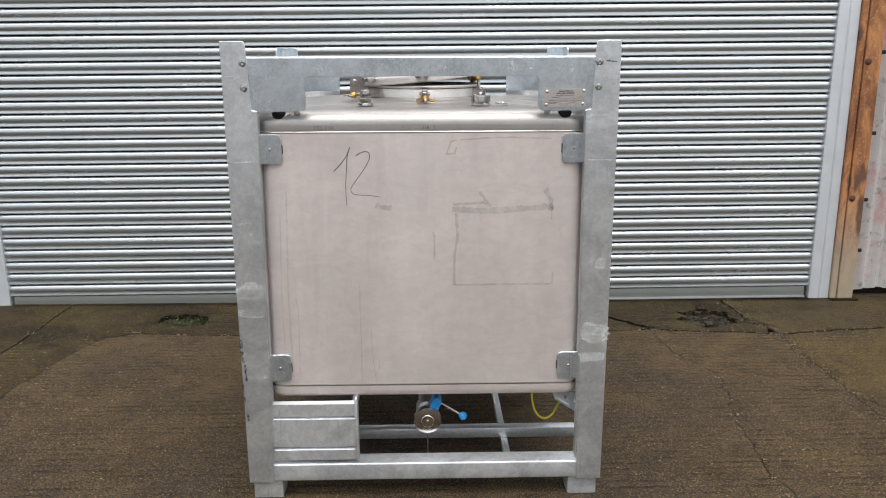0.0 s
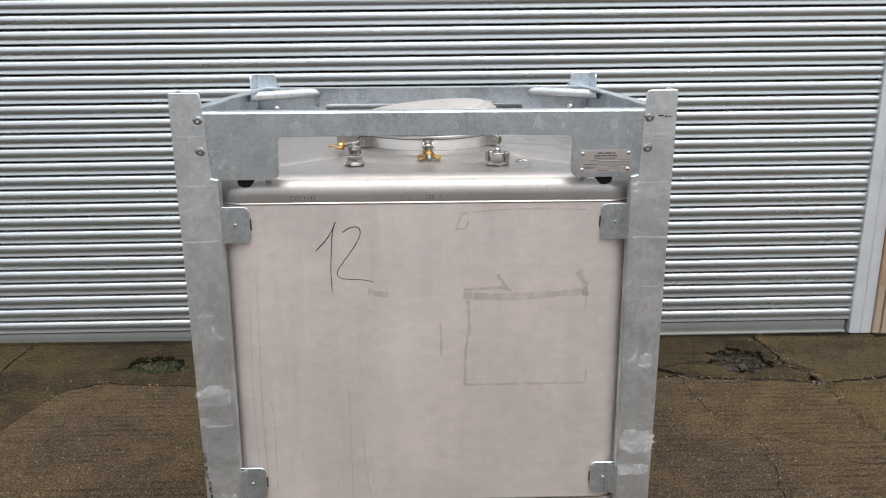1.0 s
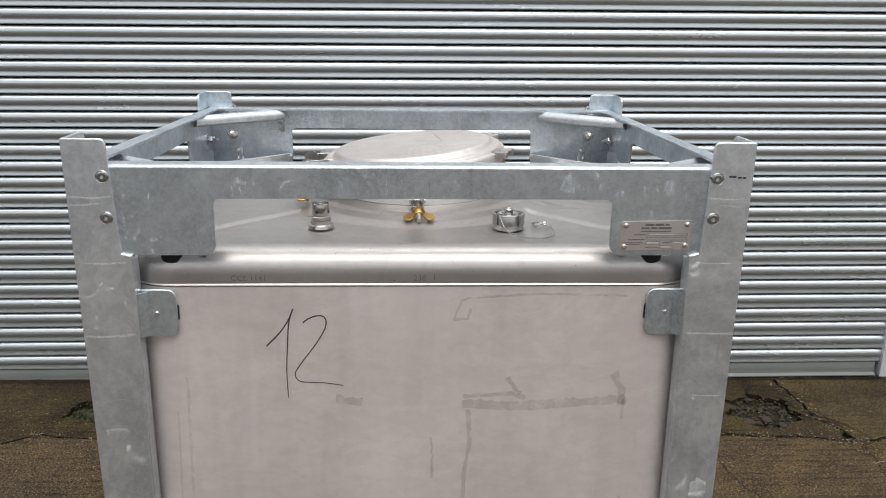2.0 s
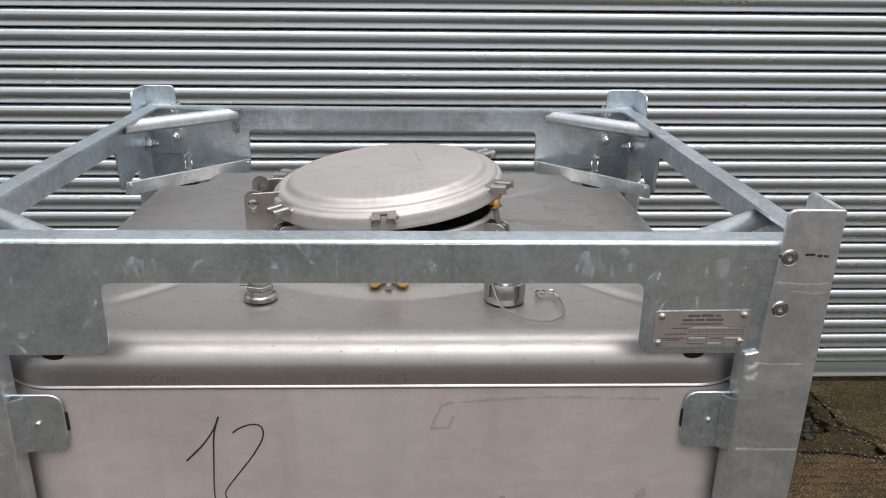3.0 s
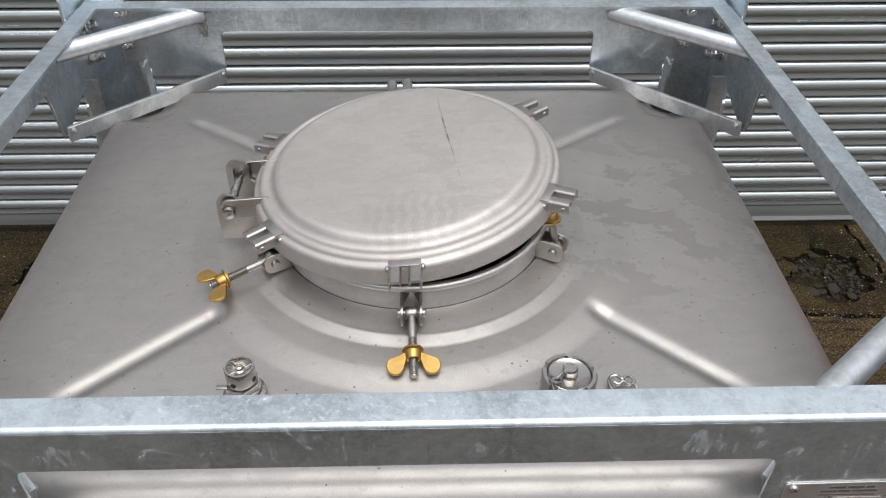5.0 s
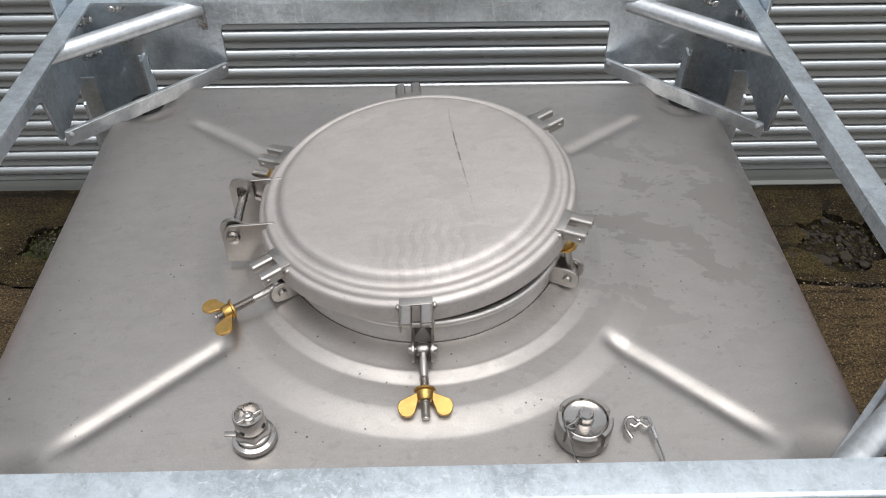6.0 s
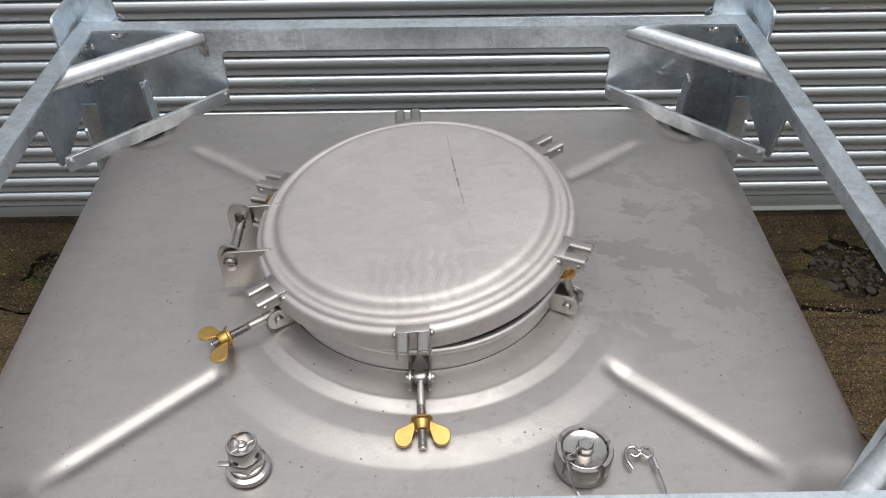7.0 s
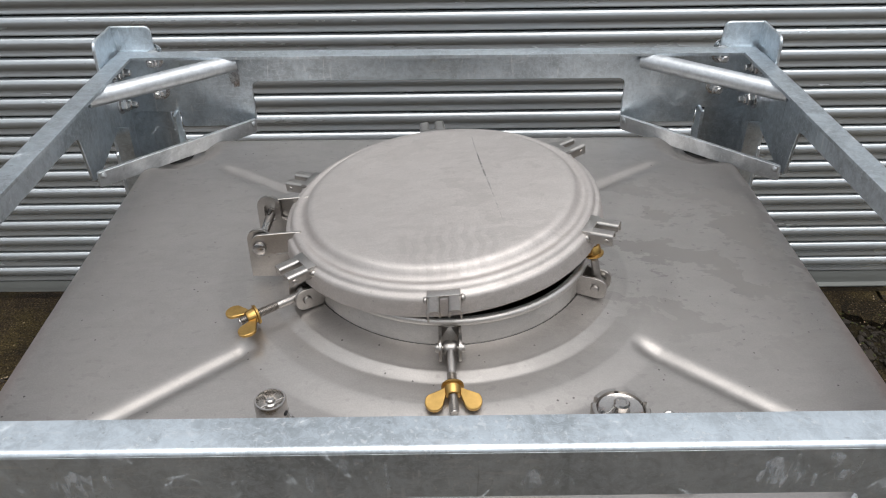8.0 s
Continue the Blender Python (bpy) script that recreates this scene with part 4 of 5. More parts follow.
for sx in (1,):
    # sloping bracket under the front corner of the shell, with a folded lower flange and two screws
    bm = bmesh.new()
    prism(bm, rounded([(0.434, 0.362), (0.520, 0.362), (0.520, 0.300), (0.500, 0.300), (0.434, 0.343)], 0.004, 2), lambda u, v, d: (sx * u, -0.440 + d, v), 0.0008, 0.0, 0.005)
    prism(bm, [(0.434, 0.343), (0.500, 0.300), (0.503, 0.304), (0.437, 0.347)], lambda u, v, d: (sx * u, -0.452 + d, v), 0.0, 0.0, 0.10)
    bracket = part("bracket", bm, ZINC, frame_thing, "folded galvanised bracket under the shell")
    for u, v in ((0.470, 0.346), (0.503, 0.326)):
        part("screw", lathe(bmesh.new(), [(0, 0.005), (0.005, 0.0045), (0.007, 0.002), (0.007, 0.0)], 12, (sx * u, -0.4405, v), (0, -1, 0)), BOLT, bracket)

# ribbed document panel
panel = part("panel", merge(bmesh.new(), (lambda b: prism(b, [(-0.470, 0.146), (-0.484, 0.150), (-0.484, 0.186), (-0.474, 0.192), (-0.484, 0.198), (-0.484, 0.296), (-0.474, 0.302), (-0.484, 0.308), (-0.484, 0.350), (-0.470, 0.356), (-0.466, 0.352), (-0.480, 0.346), (-0.480, 0.310), (-0.468, 0.302), (-0.480, 0.294), (-0.480, 0.200), (-0.468, 0.192), (-0.480, 0.184), (-0.480, 0.154), (-0.470, 0.150)], lambda u, v, d: (d, u, v), 0.0, -0.505, -0.232))(bmesh.new())), ZINC_BASE, frame_thing, "ribbed galvanised document panel")
part("end_lip", box(bmesh.new(), -0.2315, -0.222, -0.492, -0.440, 0.146, 0.370, 0.003), ZINC_BASE, panel)

# maker's plate: lettering that cannot be read is shown as bars
plate = part("data_plate", prism(bmesh.new(), rounded([(0.369, 1.3065), (0.497, 1.3085), (0.497, 1.3625), (0.369, 1.3605)], 0.003, 3), lambda u, v, d: (u, -FRONT - d, v), 0.0, 0.0002, 0.0016), PLATE, frame_thing, "riveted aluminium data plate with black print")
for x, z in ((0.378, 1.3535), (0.489, 1.3555), (0.377, 1.3145), (0.488, 1.3165)):
    bm = lathe(bmesh.new(), [(0, -0.0010), (0.0015, -0.0010), (0.0016, 0.0034), (0.0030, 0.0032), (0.0044, 0.0022), (0.0048, 0.0)], 18, (x, -FRONT - 0.0016, z), (0, -1, 0))
    part("rivet", bm, RIVET, plate)
bm = bmesh.new()


def bar(bm, x0, x1, z, h, d=0.0021):
    for a, b in [(x0, x1)]:
        box(bm, 0.369 + a, 0.369 + b, -FRONT - d, -FRONT - 0.0012, 1.3067 + z + a * 0.0156, 1.3067 + z + h + a * 0.0156)


for x0, x1, z, h in ((0.044, 0.060, 0.0455, 0.0036), (0.062, 0.078, 0.0455, 0.0036), (0.080, 0.088, 0.0455, 0.0030), (0.037, 0.052, 0.0395, 0.0034), (0.054, 0.066, 0.0395, 0.0034), (0.068, 0.092, 0.0395, 0.0034), (0.036, 0.092, 0.0345, 0.0018), (0.024, 0.046, 0.0285, 0.0016), (0.014, 0.045, 0.0200, 0.0016), (0.003, 0.043, 0.0140, 0.0014), (0.012, 0.036, 0.0110, 0.0014), (0.078, 0.091, 0.0130, 0.0014), (0.046, 0.070, 0.0050, 0.0014)):
    bar(bm, x0, x1, z, h)
part("print", bm, PRINT, plate, "black bars of small print", smooth=0)
bm = bmesh.new()
for x0, x1, z, h in ((0.048, 0.122, 0.0268, 0.0050), (0.048, 0.122, 0.0190, 0.0050), (0.047, 0.073, 0.0110, 0.0050), (0.093, 0.122, 0.0110, 0.0050), (0.072, 0.098, 0.0030, 0.0050)):
    for a, b, c, d in ((x0, x1, z, 0.0005), (x0, x1, z + h, 0.0005), (x0, x0 + 0.0005, z, h), (x1 - 0.0005, x1, z, h)):
        bar(bm, a, b, c, d)
part("field_outline", bm, PRINT, plate, "thin printed boxes", smooth=0)
bm = bmesh.new()
for x0, x1, z, h in ((0.052, 0.100, 0.0282, 0.0022), (0.050, 0.071, 0.0122, 0.0024), (0.098, 0.118, 0.0122, 0.0022), (0.076, 0.092, 0.0044, 0.0022)):
    bar(bm, x0, x1, z, h)
part("stamped_entry", bm, STAMPED, plate, "pale stamped entries", smooth=0)
# two pen marks by the upper screw
for x0, x1, z in ((0.553, 0.566, 1.4420), (0.569, 0.576, 1.4405), (0.578, 0.584, 1.4400), (0.519, 0.523, 1.440)):
    part("pen_mark", box(bmesh.new(), x0, x1, -DEEP - 0.0006, -DEEP + 0.001, z, z + 0.0032), INK, frame_thing, "short black pen mark", smooth=0)
def smear(bm, pts, w, seed, y):
    """An uneven film along a line."""
    rnd = random.Random(seed)
    prev = None
    line = ragged(pts, seed, 0.0012, 0.006)
    for i, (x, z) in enumerate(line):
        nx, nz = line[min(i + 1, len(line) - 1)]
        ox, oz = line[max(i - 1, 0)]
        q = Vector((nx - ox, nz - oz)).normalized()
        a, b = w * rnd.uniform(0.25, 0.6), w * rnd.uniform(0.25, 0.6)
        pair = [bm.verts.new((x - q.y * a, y, z + q.x * a)), bm.verts.new((x + q.y * b, y, z - q.x * b))]
        if prev:
            bm.faces.new((prev[0], pair[0], pair[1], prev[1]))
        prev = pair
    return bm


WIPES = ((-0.080, 1.428, 0.090, 0.048), (0.300, 1.430, 0.100, 0.046), (-0.470, 1.375, 0.120, 0.110), (0.070, 1.424, 0.080, 0.036), (-0.300, 1.420, 0.070, 0.040), (0.440, 1.410, 0.090, 0.060), (-0.545, 1.35, 0.03, 0.06))


def make_wipe():
    """Whitish streaky rubbing marks on zinc."""
    k = Mat("rubbed_zinc")
    h = k.add("ShaderNodeTexNoise")
    k.link(k.mapped((1.0, 1.0, 0.22), (0, radians(40), 0)), h.inputs["Vector"])
    h.inputs["Scale"].default_value, h.inputs["Detail"].default_value, h.inputs["Roughness"].default_value = 170, 5, 0.7
    w = k.ramp(k.noise(24, 5, 0.75), [(0.46, 0.0), (0.64, 1.0)])
    k.put(k.b.inputs["Alpha"], k.math("MULTIPLY", k.math("MULTIPLY", k.ramp(h.outputs["Fac"], [(0.46, 0.0), (0.60, 1.0)]), w), 0.62))
    return k.done((0.78, 0.80, 0.83), 0.45, 0.5)


RUBBED = make_wipe()


def make_scuff():
    """White rubbed patches, brushed downwards and fading into the zinc."""
    k = Mat("white_scuff")
    h = k.ramp(k.noise(120, 5, 0.75, (1, 1, 0.22)), [(0.40, 0.0), (0.62, 1.0)])
    w = k.ramp(k.noise(30, 6, 0.75, (0.35, 1, 1)), [(0.36, 0.0), (0.66, 1.0)])
    k.put(k.b.inputs["Alpha"], k.math("MULTIPLY", k.math("MULTIPLY", k.math("ADD", k.math("MULTIPLY", h, 0.5), 0.5), w), 0.55))
    return k.done((0.88, 0.89, 0.89), 0.55, 0.2)


SCUFF = make_scuff()


def blotch(cx, cz, w, h, seed, y):
    """A thin patch with an uneven outline on an upright face."""
    rnd = random.Random(seed)
    bm = bmesh.new()
    ring = []
    for k in range(30):
        a = 2 * math.pi * k / 30
        q = rnd.uniform(0.62, 1.0)
        ring.append(bm.verts.new((cx + w / 2 * q * math.copysign(abs(math.cos(a)) ** 0.7, math.cos(a)), y, cz + h / 2 * q * math.copysign(abs(math.sin(a)) ** 0.7, math.sin(a)))))
    bm.faces.new(ring)
    bmesh.ops.triangulate(bm, faces=bm.faces[:])
    return bm


for k, (cx, cz, w, h) in enumerate(((-0.548, 0.738, 0.106, 0.070), (-0.549, 0.668, 0.100, 0.036), (0.548, 0.590, 0.106, 0.084), (0.542, 0.512, 0.096, 0.044), (-0.555, 0.95, 0.05, 0.03), (0.560, 0.82, 0.04, 0.05))):
    part("scuff", blotch(cx, cz, w, h, 60 + k, -DEEP - 0.0004), SCUFF, frame_thing, "whitish scuff on the zinc", smooth=0)
for k, (cx, cz, w, h) in enumerate(WIPES):
    part("wipe_mark", blotch(cx, cz, w, h, 160 + k, -FRONT - 0.0004), RUBBED, frame_thing, "streaky whitish rub mark on the zinc", smooth=0)
for sx in (-1, 1):
    for k, (z, h, u0, u1) in enumerate(((1.403, 0.0030, 0.522, 0.592), (1.390, 0.0020, 0.545, 0.594), (1.284, 0.0030, 0.508, 0.580), (1.146, 0.0058, 0.506, 0.594), (1.02, 0.0024, 0.53, 0.588))):
        part("drip_line", smear(bmesh.new(), [(sx * u0, z + 0.002), (sx * (u0 + u1) / 2, z - 0.001), (sx * u1, z)], h, 80 + k + sx, -DEEP - 0.0003), SCUFF, frame_thing, "pale zinc drip line", smooth=0)
GRIME = make_film("dark_grime", (0.10, 0.10, 0.105), 0.75, 90.0, 0.46)
for k, (x, z0, z1, w) in enumerate(((-0.5885, 0.500, 0.580, 0.010), (-0.5800, 0.440, 0.500, 0.007), (-0.5890, 0.360, 0.430, 0.006), (-0.5800, 0.300, 0.330, 0.006))):
    part("grime_mark", smear(bmesh.new(), [(x, z1), (x + 0.002, (z0 + z1) / 2), (x + 0.004, z0)], w, 400 + k, -DEEP - 0.0004), GRIME, frame_thing, "dark rubbed drag mark on the zinc", smooth=0)
part("rust_stain", blotch(-0.381, 1.396, 0.024, 0.040, 71, 0.4752), RUST_FILM, frame_thing, "small brown rust stain", smooth=0)


# ---- the stainless tank, in the frame's coordinates ----
tank = thing("steel_tank", SITE, "stainless steel tank with a manhole lid, in a galvanised frame", "tank")
HX, HY, CYT, RC = 0.540, 0.4525, -0.0125, 0.092
NX, NY = 0.010, -0.012
NECK_X, NECK_Y = 0.0075, -0.0095


def outline(n_side=40, n_corner=24, grow=0.0):
    """The tank's plan: a rectangle with round corners, anticlockwise from the right-hand front."""
    pts = []
    hx, hy, r = HX + grow, HY + grow, RC + grow
    corners = ((hx - r, hy - r, 0), (-hx + r, hy - r, 90), (-hx + r, -hy + r, 180), (hx - r, -hy + r, 270))
    for k, (cx, cy, a0) in enumerate(corners):
        for i in range(n_corner):
            a = radians(a0 + 90 * i / n_corner)
            pts.append((cx + r * math.cos(a), CYT + cy + r * math.sin(a)))
        nx, ny, na = corners[(k + 1) % 4]
        a = radians(a0 + 90)
        p0 = (cx + r * math.cos(a), CYT + cy + r * math.sin(a))
        p1 = (nx + r * math.cos(a), CYT + ny + r * math.sin(a))
        for i in range(n_side):
            t = i / n_side
            pts.append((p0[0] + (p1[0] - p0[0]) * t, p0[1] + (p1[1] - p0[1]) * t))
    return pts


PLAN = outline(64, 24)


def rings_mesh(bm, rings):
    vs = [[bm.verts.new(p) for p in ring] for ring in rings]
    n = len(vs[0])
    for a, b in zip(vs, vs[1:]):
        for k in range(n):
            j = (k + 1) % n
            bm.faces.new((a[k], a[j], b[j], b[k]))
    return vs


def inset(d):
    return outline(64, 24, -d)


bm = bmesh.new()
rings_mesh(bm, [[(x, y, z) for x, y in PLAN] for z in (0.409, 0.5, 0.6, 0.7, 0.8, 0.9, 1.0, 1.1, 1.232)])
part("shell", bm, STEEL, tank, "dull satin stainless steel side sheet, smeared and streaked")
for z, proud in ((1.232, 1.0), (0.409, 0.35)):
    bm = bmesh.new()
    rings_mesh(bm, [[(x, y, z + dz) for x, y in inset(-g * proud)] for g, dz in ((0.0, -0.0032), (0.0018, -0.0016), (0.0022, 0.0002), (0.0012, 0.0020), (0.0, 0.0030))])
    part("weld_seam", bm, STEEL_FIT, tank)

# lower head: a small radius, then a shallow cone to the outlet
bm = bmesh.new()
prof = [(0.0, 0.409), (0.0, 0.390), (0.0008, 0.382), (0.0040, 0.374), (0.011, 0.368), (0.026, 0.364), (0.10, 0.357), (0.25, 0.346), (0.40, 0.326)]
vs = rings_mesh(bm, [[(x, y, z) for x, y in inset(min(d, 0.11))] if d < 0.11 else [(x * (1 - d / 0.5), y * (1 - d / 0.5), z) for x, y in PLAN] for d, z in prof])
bm.faces.new(vs[-1])
part("bottom", bm, STEEL, tank, "dull stainless lower head")


def edge_distance(x, y):
    qx, qy = abs(x) - (HX - RC), abs(y - CYT) - (HY - RC)
    outside = math.hypot(max(qx, 0), max(qy, 0)) + min(max(qx, qy), 0)
    return RC - outside


def smooth(a, b, v):
    t = min(1, max(0, (v - a) / (b - a)))
    return t * t * (3 - 2 * t)


RIBS = [((sx * 0.236 , -0.186), (sx * 0.415, -0.342)) for sx in (-1, 1)] + [((sx * 0.240, 0.195), (sx * 0.385, 0.302)) for sx in (-1, 1)]


def rib_height(x, y):
    """Depth of the four pressed grooves that run out towards the corners."""
    h = 0.0
    for (ax, ay), (bx, by) in RIBS:
        dx, dy = bx - ax, by - ay
        ll = dx * dx + dy * dy
        t = ((x - ax) * dx + (y - ay) * dy) / ll
        if -0.2 < t < 1.2:
            tt = min(1, max(0, t))
            d = math.hypot(x - ax - dx * tt, y - ay - dy * tt)
            h = max(h, 0.0052 * math.exp(-(d / 0.0108) ** 2) * smooth(-0.02, 0.10, t + 0.02) * smooth(1.05, 0.80, t))
    return h


def top_height(x, y):
    d = max(0.0, edge_distance(x, y))
    w = 0.046
    z = 1.252 + 0.048 * math.sqrt(max(0.0, 1 - (1 - min(d, w) / w) ** 2))
    z += 0.005 * smooth(0.03, 0.30, d)
    # the corners fall away under the rubber pads
    z -= (0.020 if y > CYT else 0.008) * smooth(0.085, 0.030, math.hypot(abs(x) - 0.474, abs(y - CYT) - 0.382))
    r = math.hypot(x - NX, y - NY)
    # two pressed steps round the manhole, flattened at the back to hide their shading
    ramp = lambda a, b: min(1.0, max(0.0, (a - r) / (a - b)))
    z += 0.0066 * smooth(0.08, -0.14, y - NY) * (0.5 * ramp(0.316, 0.280) + 0.5 * smooth(0.322, 0.278, r))
    z += (0.0042 * smooth(0.12, -0.10, y - NY) + 0.0006) * ramp(0.2480, 0.2310)
    z += 0.0034 * ramp(0.228, 0.192)
    return z - rib_height(x, y)


bm = bmesh.new()
rings = [[(x, y, 1.232) for x, y in PLAN]]
steps = 150
for k in range(steps + 1):
    s = k / steps
    ring = []
    for x, y in PLAN:
        a = math.atan2(y - NY, x - NX)
        q = math.hypot(x - NX, y - NY)
        # the outer half of the rings follows the plan, the inner half runs in circles
        rim = min(0.330, q - 0.004)
        if s < 0.5:
            t = s / 0.5
            rr = q + (rim - q) * (0.6 * t + 0.4 * t ** 3 if t < 1 else 1)
        else:
            rr = rim + (0.178 - rim) * (s - 0.5) / 0.5
        px, py = NX + rr * math.cos(a), NY + rr * math.sin(a)
        ring.append((px, py, top_height(px, py) if k else 1.252))
    rings.append(ring)
rings_mesh(bm, rings)
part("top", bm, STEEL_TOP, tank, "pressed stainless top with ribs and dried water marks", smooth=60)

# manhole neck with a rolled rim, open inside
bm = bmesh.new()
prof = [(0.1950, 1.314), (0.1920, 1.320), (0.1915, 1.350)]
prof += [(0.1930 + 0.0055 * math.cos(a), 1.3565 + 0.0055 * math.sin(a)) for a in (radians(-120 + 30 * k) for k in range(10))]
prof += [(0.1875, 1.352), (0.1865, 1.30), (0.178, 1.296)]
lathe(bm, prof, 96, (NECK_X, NECK_Y, 0))
part("neck", bm, STEEL_NECK, tank, "plain stainless manhole collar with a rolled rim", smooth=50)
bm = bmesh.new()
lathe(bm, [(0.1942, 1.3190), (0.1928, 1.3204), (0.1912, 1.3196)], 96, (NECK_X, NECK_Y, 0))
# Dark rings: crease shade along the collar's weld and rim is in the colour.
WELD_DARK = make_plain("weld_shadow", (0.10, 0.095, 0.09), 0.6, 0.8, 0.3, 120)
part("weld_seam", bm, WELD_DARK, tank, "weld line round the collar, darkened for its crease shade")
bm = bmesh.new()
lathe(bm, [(0.1910, 1.3490), (0.1919, 1.3494), (0.1919, 1.3502), (0.1910, 1.3506)], 96, (NECK_X, NECK_Y, 0))
part("weld_seam", bm, WELD_DARK, tank, "thin dark line of crease shade under the rolled rim")

# lid, raised a little on the side away from its hinge
LID = pose(0.0025, 0.0022, 1.3775, 0.8, -5.4, 0)
DOME = [(0, 0.0458), (0.06, 0.0457), (0.12, 0.0453), (0.155, 0.0449), (0.1715, 0.0445), (0.1778, 0.0436), (0.1812, 0.0412), (0.1838, 0.0372), (0.1864, 0.0336), (0.1892, 0.0319), (0.1915, 0.0314), (0.1940, 0.0320)]
RIM = [(0.1966, 0.0331), (0.2000, 0.0330), (0.2030, 0.0312), (0.2048, 0.0285), (0.2058, 0.0262), (0.2075, 0.0251), (0.2098, 0.0247), (0.2122, 0.0230), (0.2138, 0.0190), (0.2145, 0.0120), (0.2155, 0.0055), (0.2166, 0.0018), (0.2161, -0.0010), (0.2138, -0.0008), (0.2118, 0.0050), (0.2092, 0.0165)]
UNDER = [(0.199, 0.0255), (0.188, 0.0280), (0.178, 0.0345), (0.16, 0.0385), (0.08, 0.0415), (0, 0.0422)]
bm = bmesh.new()
lathe(bm, DOME + RIM + UNDER, 128)
lid = part("lid", bm, STEEL_LID, tank, "dished stainless manhole lid, scratched, standing slightly open", smooth=50)
lid.matrix_basis = LID
bm = bmesh.new()
lathe(bm, [(0.190, 0.017), (0.204, 0.017), (0.204, 0.0245), (0.190, 0.0245)], 96, close=True)
part("gasket", bm, RUBBER, lid, "black rubber gasket")


def make_clamp():
    """Forked holder on the lid's rim: a cap plate with two folded prongs, tacked on at both sides."""
    bm = bmesh.new()
    box(bm, 0.1885, 0.2100, -0.0195, 0.0195, 0.0262, 0.0288, 0.001)
    low, top, t = 0.0140, 0.0285, 0.0021
    for s in (-1, 1):
        y0, y1 = sorted((s * 0.0046, s * 0.0197))
        inner, outer = (low + 0.005, low) if s > 0 else (low, low + 0.005)
        pts = rounded([(y0, inner), (y0, top), (y1, top), (y1, outer), (y1 - t, outer), (y1 - t, top - t), (y0 + t, top - t), (y0 + t, inner)],
                      [0, 0.0052, 0.0052, 0, 0, 0.0030, 0.0030, 0], 6)
        prism(bm, pts, lambda u, v, d: (d, u, v), 0.0, 0.2000, 0.2370)
        lathe(bm, [(0, 0.0004), (0.0020, 0.0004), (0.0030, 0.0010), (0.0036, 0.0)], 12, (0.2295, s * 0.0196, 0.0195), (0, s, 0))
        b = bmesh.new()
        bmesh.ops.create_icosphere(b, subdivisions=2, radius=0.0045)
        merge(bm, b, Matrix.Translation((0.204, s * 0.0215, 0.020)) @ Matrix.Diagonal((1.2, 0.8, 1.1, 1)))
    return bm


clamp = part("clamp", make_clamp(), STEEL_FIT, lid, "forked clamp bracket")
ANGLES = [-90, -25, 30, 90, 150, 210]
for k, a in enumerate((-90, -27, 33, 93, 155, 215)):
    m = pose(0, 0, 0, 0, 0, a) @ pose(0.0060, 0, 0)
    if k:
        again(clamp, m)
    else:
        clamp.matrix_basis = m


def make_lug():
    bm = bmesh.new()
    box(bm, 0.1880, 0.1915, -0.0135, 0.0135, 1.320, 1.348, 0.001)
    for s in (-1, 1):
        y0, y1 = sorted((s * 0.0098, s * 0.0135))
        pts = rounded([(0.189, 1.320), (0.2300, 1.320), (0.2300, 1.350), (0.189, 1.350)], [0, 0.014, 0.014, 0], 6)
        prism(bm, pts, lambda u, v, d: (u, d, v), 0.0005, y0, y1)
        lathe(bm, [(0, 0.0045), (0.0048, 0.0040), (0.0058, 0.0022), (0.0058, 0.0)], 16, (0.2150, s * 0.0135, 1.335), (0, s, 0))
    rod(bm, (0.2150, -0.0135, 1.335), (0.2150, 0.0135, 1.335), 0.0042, 12)
    return bm


lug = part("lug", make_lug(), STEEL_FIT, tank, "welded stainless lug with a pin")
lug.matrix_basis = pose(NECK_X, NECK_Y, 0, 0, 0, ANGLES[0])
for a in ANGLES[1:]:
    again(lug, pose(NECK_X, NECK_Y, 0, 0, 0, a))


def make_swing_bolt():
    bm = bmesh.new()
    lathe(bm, [(0, -0.0085), (0.0068, -0.0082), (0.0085, -0.0055), (0.0088, 0.0), (0.0085, 0.0055), (0.0068, 0.0082), (0, 0.0085)], 20, (0, 0, 0), (0, 1, 0))
    prof = [(0.0062, 0.004), (0.0056, 0.012), (0.0052, 0.030), (0.0050, 0.036)]
    h = 0.036
    while h < 0.086:
        prof += [(0.0057, h + 0.0008), (0.0044, h + 0.0019)]
        h += 0.0021
    prof += [(0.0042, h + 0.001), (0, h + 0.001)]
    lathe(bm, prof, 14, (0, 0, 0), (1, 0, 0))
    return bm


def make_wing_nut():
    bm = bmesh.new()
    lathe(bm, [(0.0055, -0.007), (0.0125, -0.007), (0.0130, -0.0045), (0.0100, -0.0035), (0.0092, 0.0060), (0.0080, 0.0075), (0.0055, 0.0075)], 24, (0, 0, 0), (1, 0, 0), close=True)
    for s in (-1, 1):
        pts = []
        cx, cy, r = 0.0150, 0.0215, 0.0105
        for k in range(15):
            a = radians(-62 + 200 * k / 14)
            pts.append((cx + r * math.cos(a) * 1.12, s * (cy + r * math.sin(a))))
        pts = [(-0.0030, s * 0.0075)] + [(0.0060, s * 0.0078)] + pts
        prism(bm, pts, lambda u, v, d: (u, v, d), 0.0007, -0.0023, 0.0023)
    return bm


swing = part("swing_bolt", make_swing_bolt(), STEEL_FIT, tank, "stainless swing bolt")
nut = part("wing_nut", make_wing_nut(), BRASS, swing, "yellow brass wing nut")


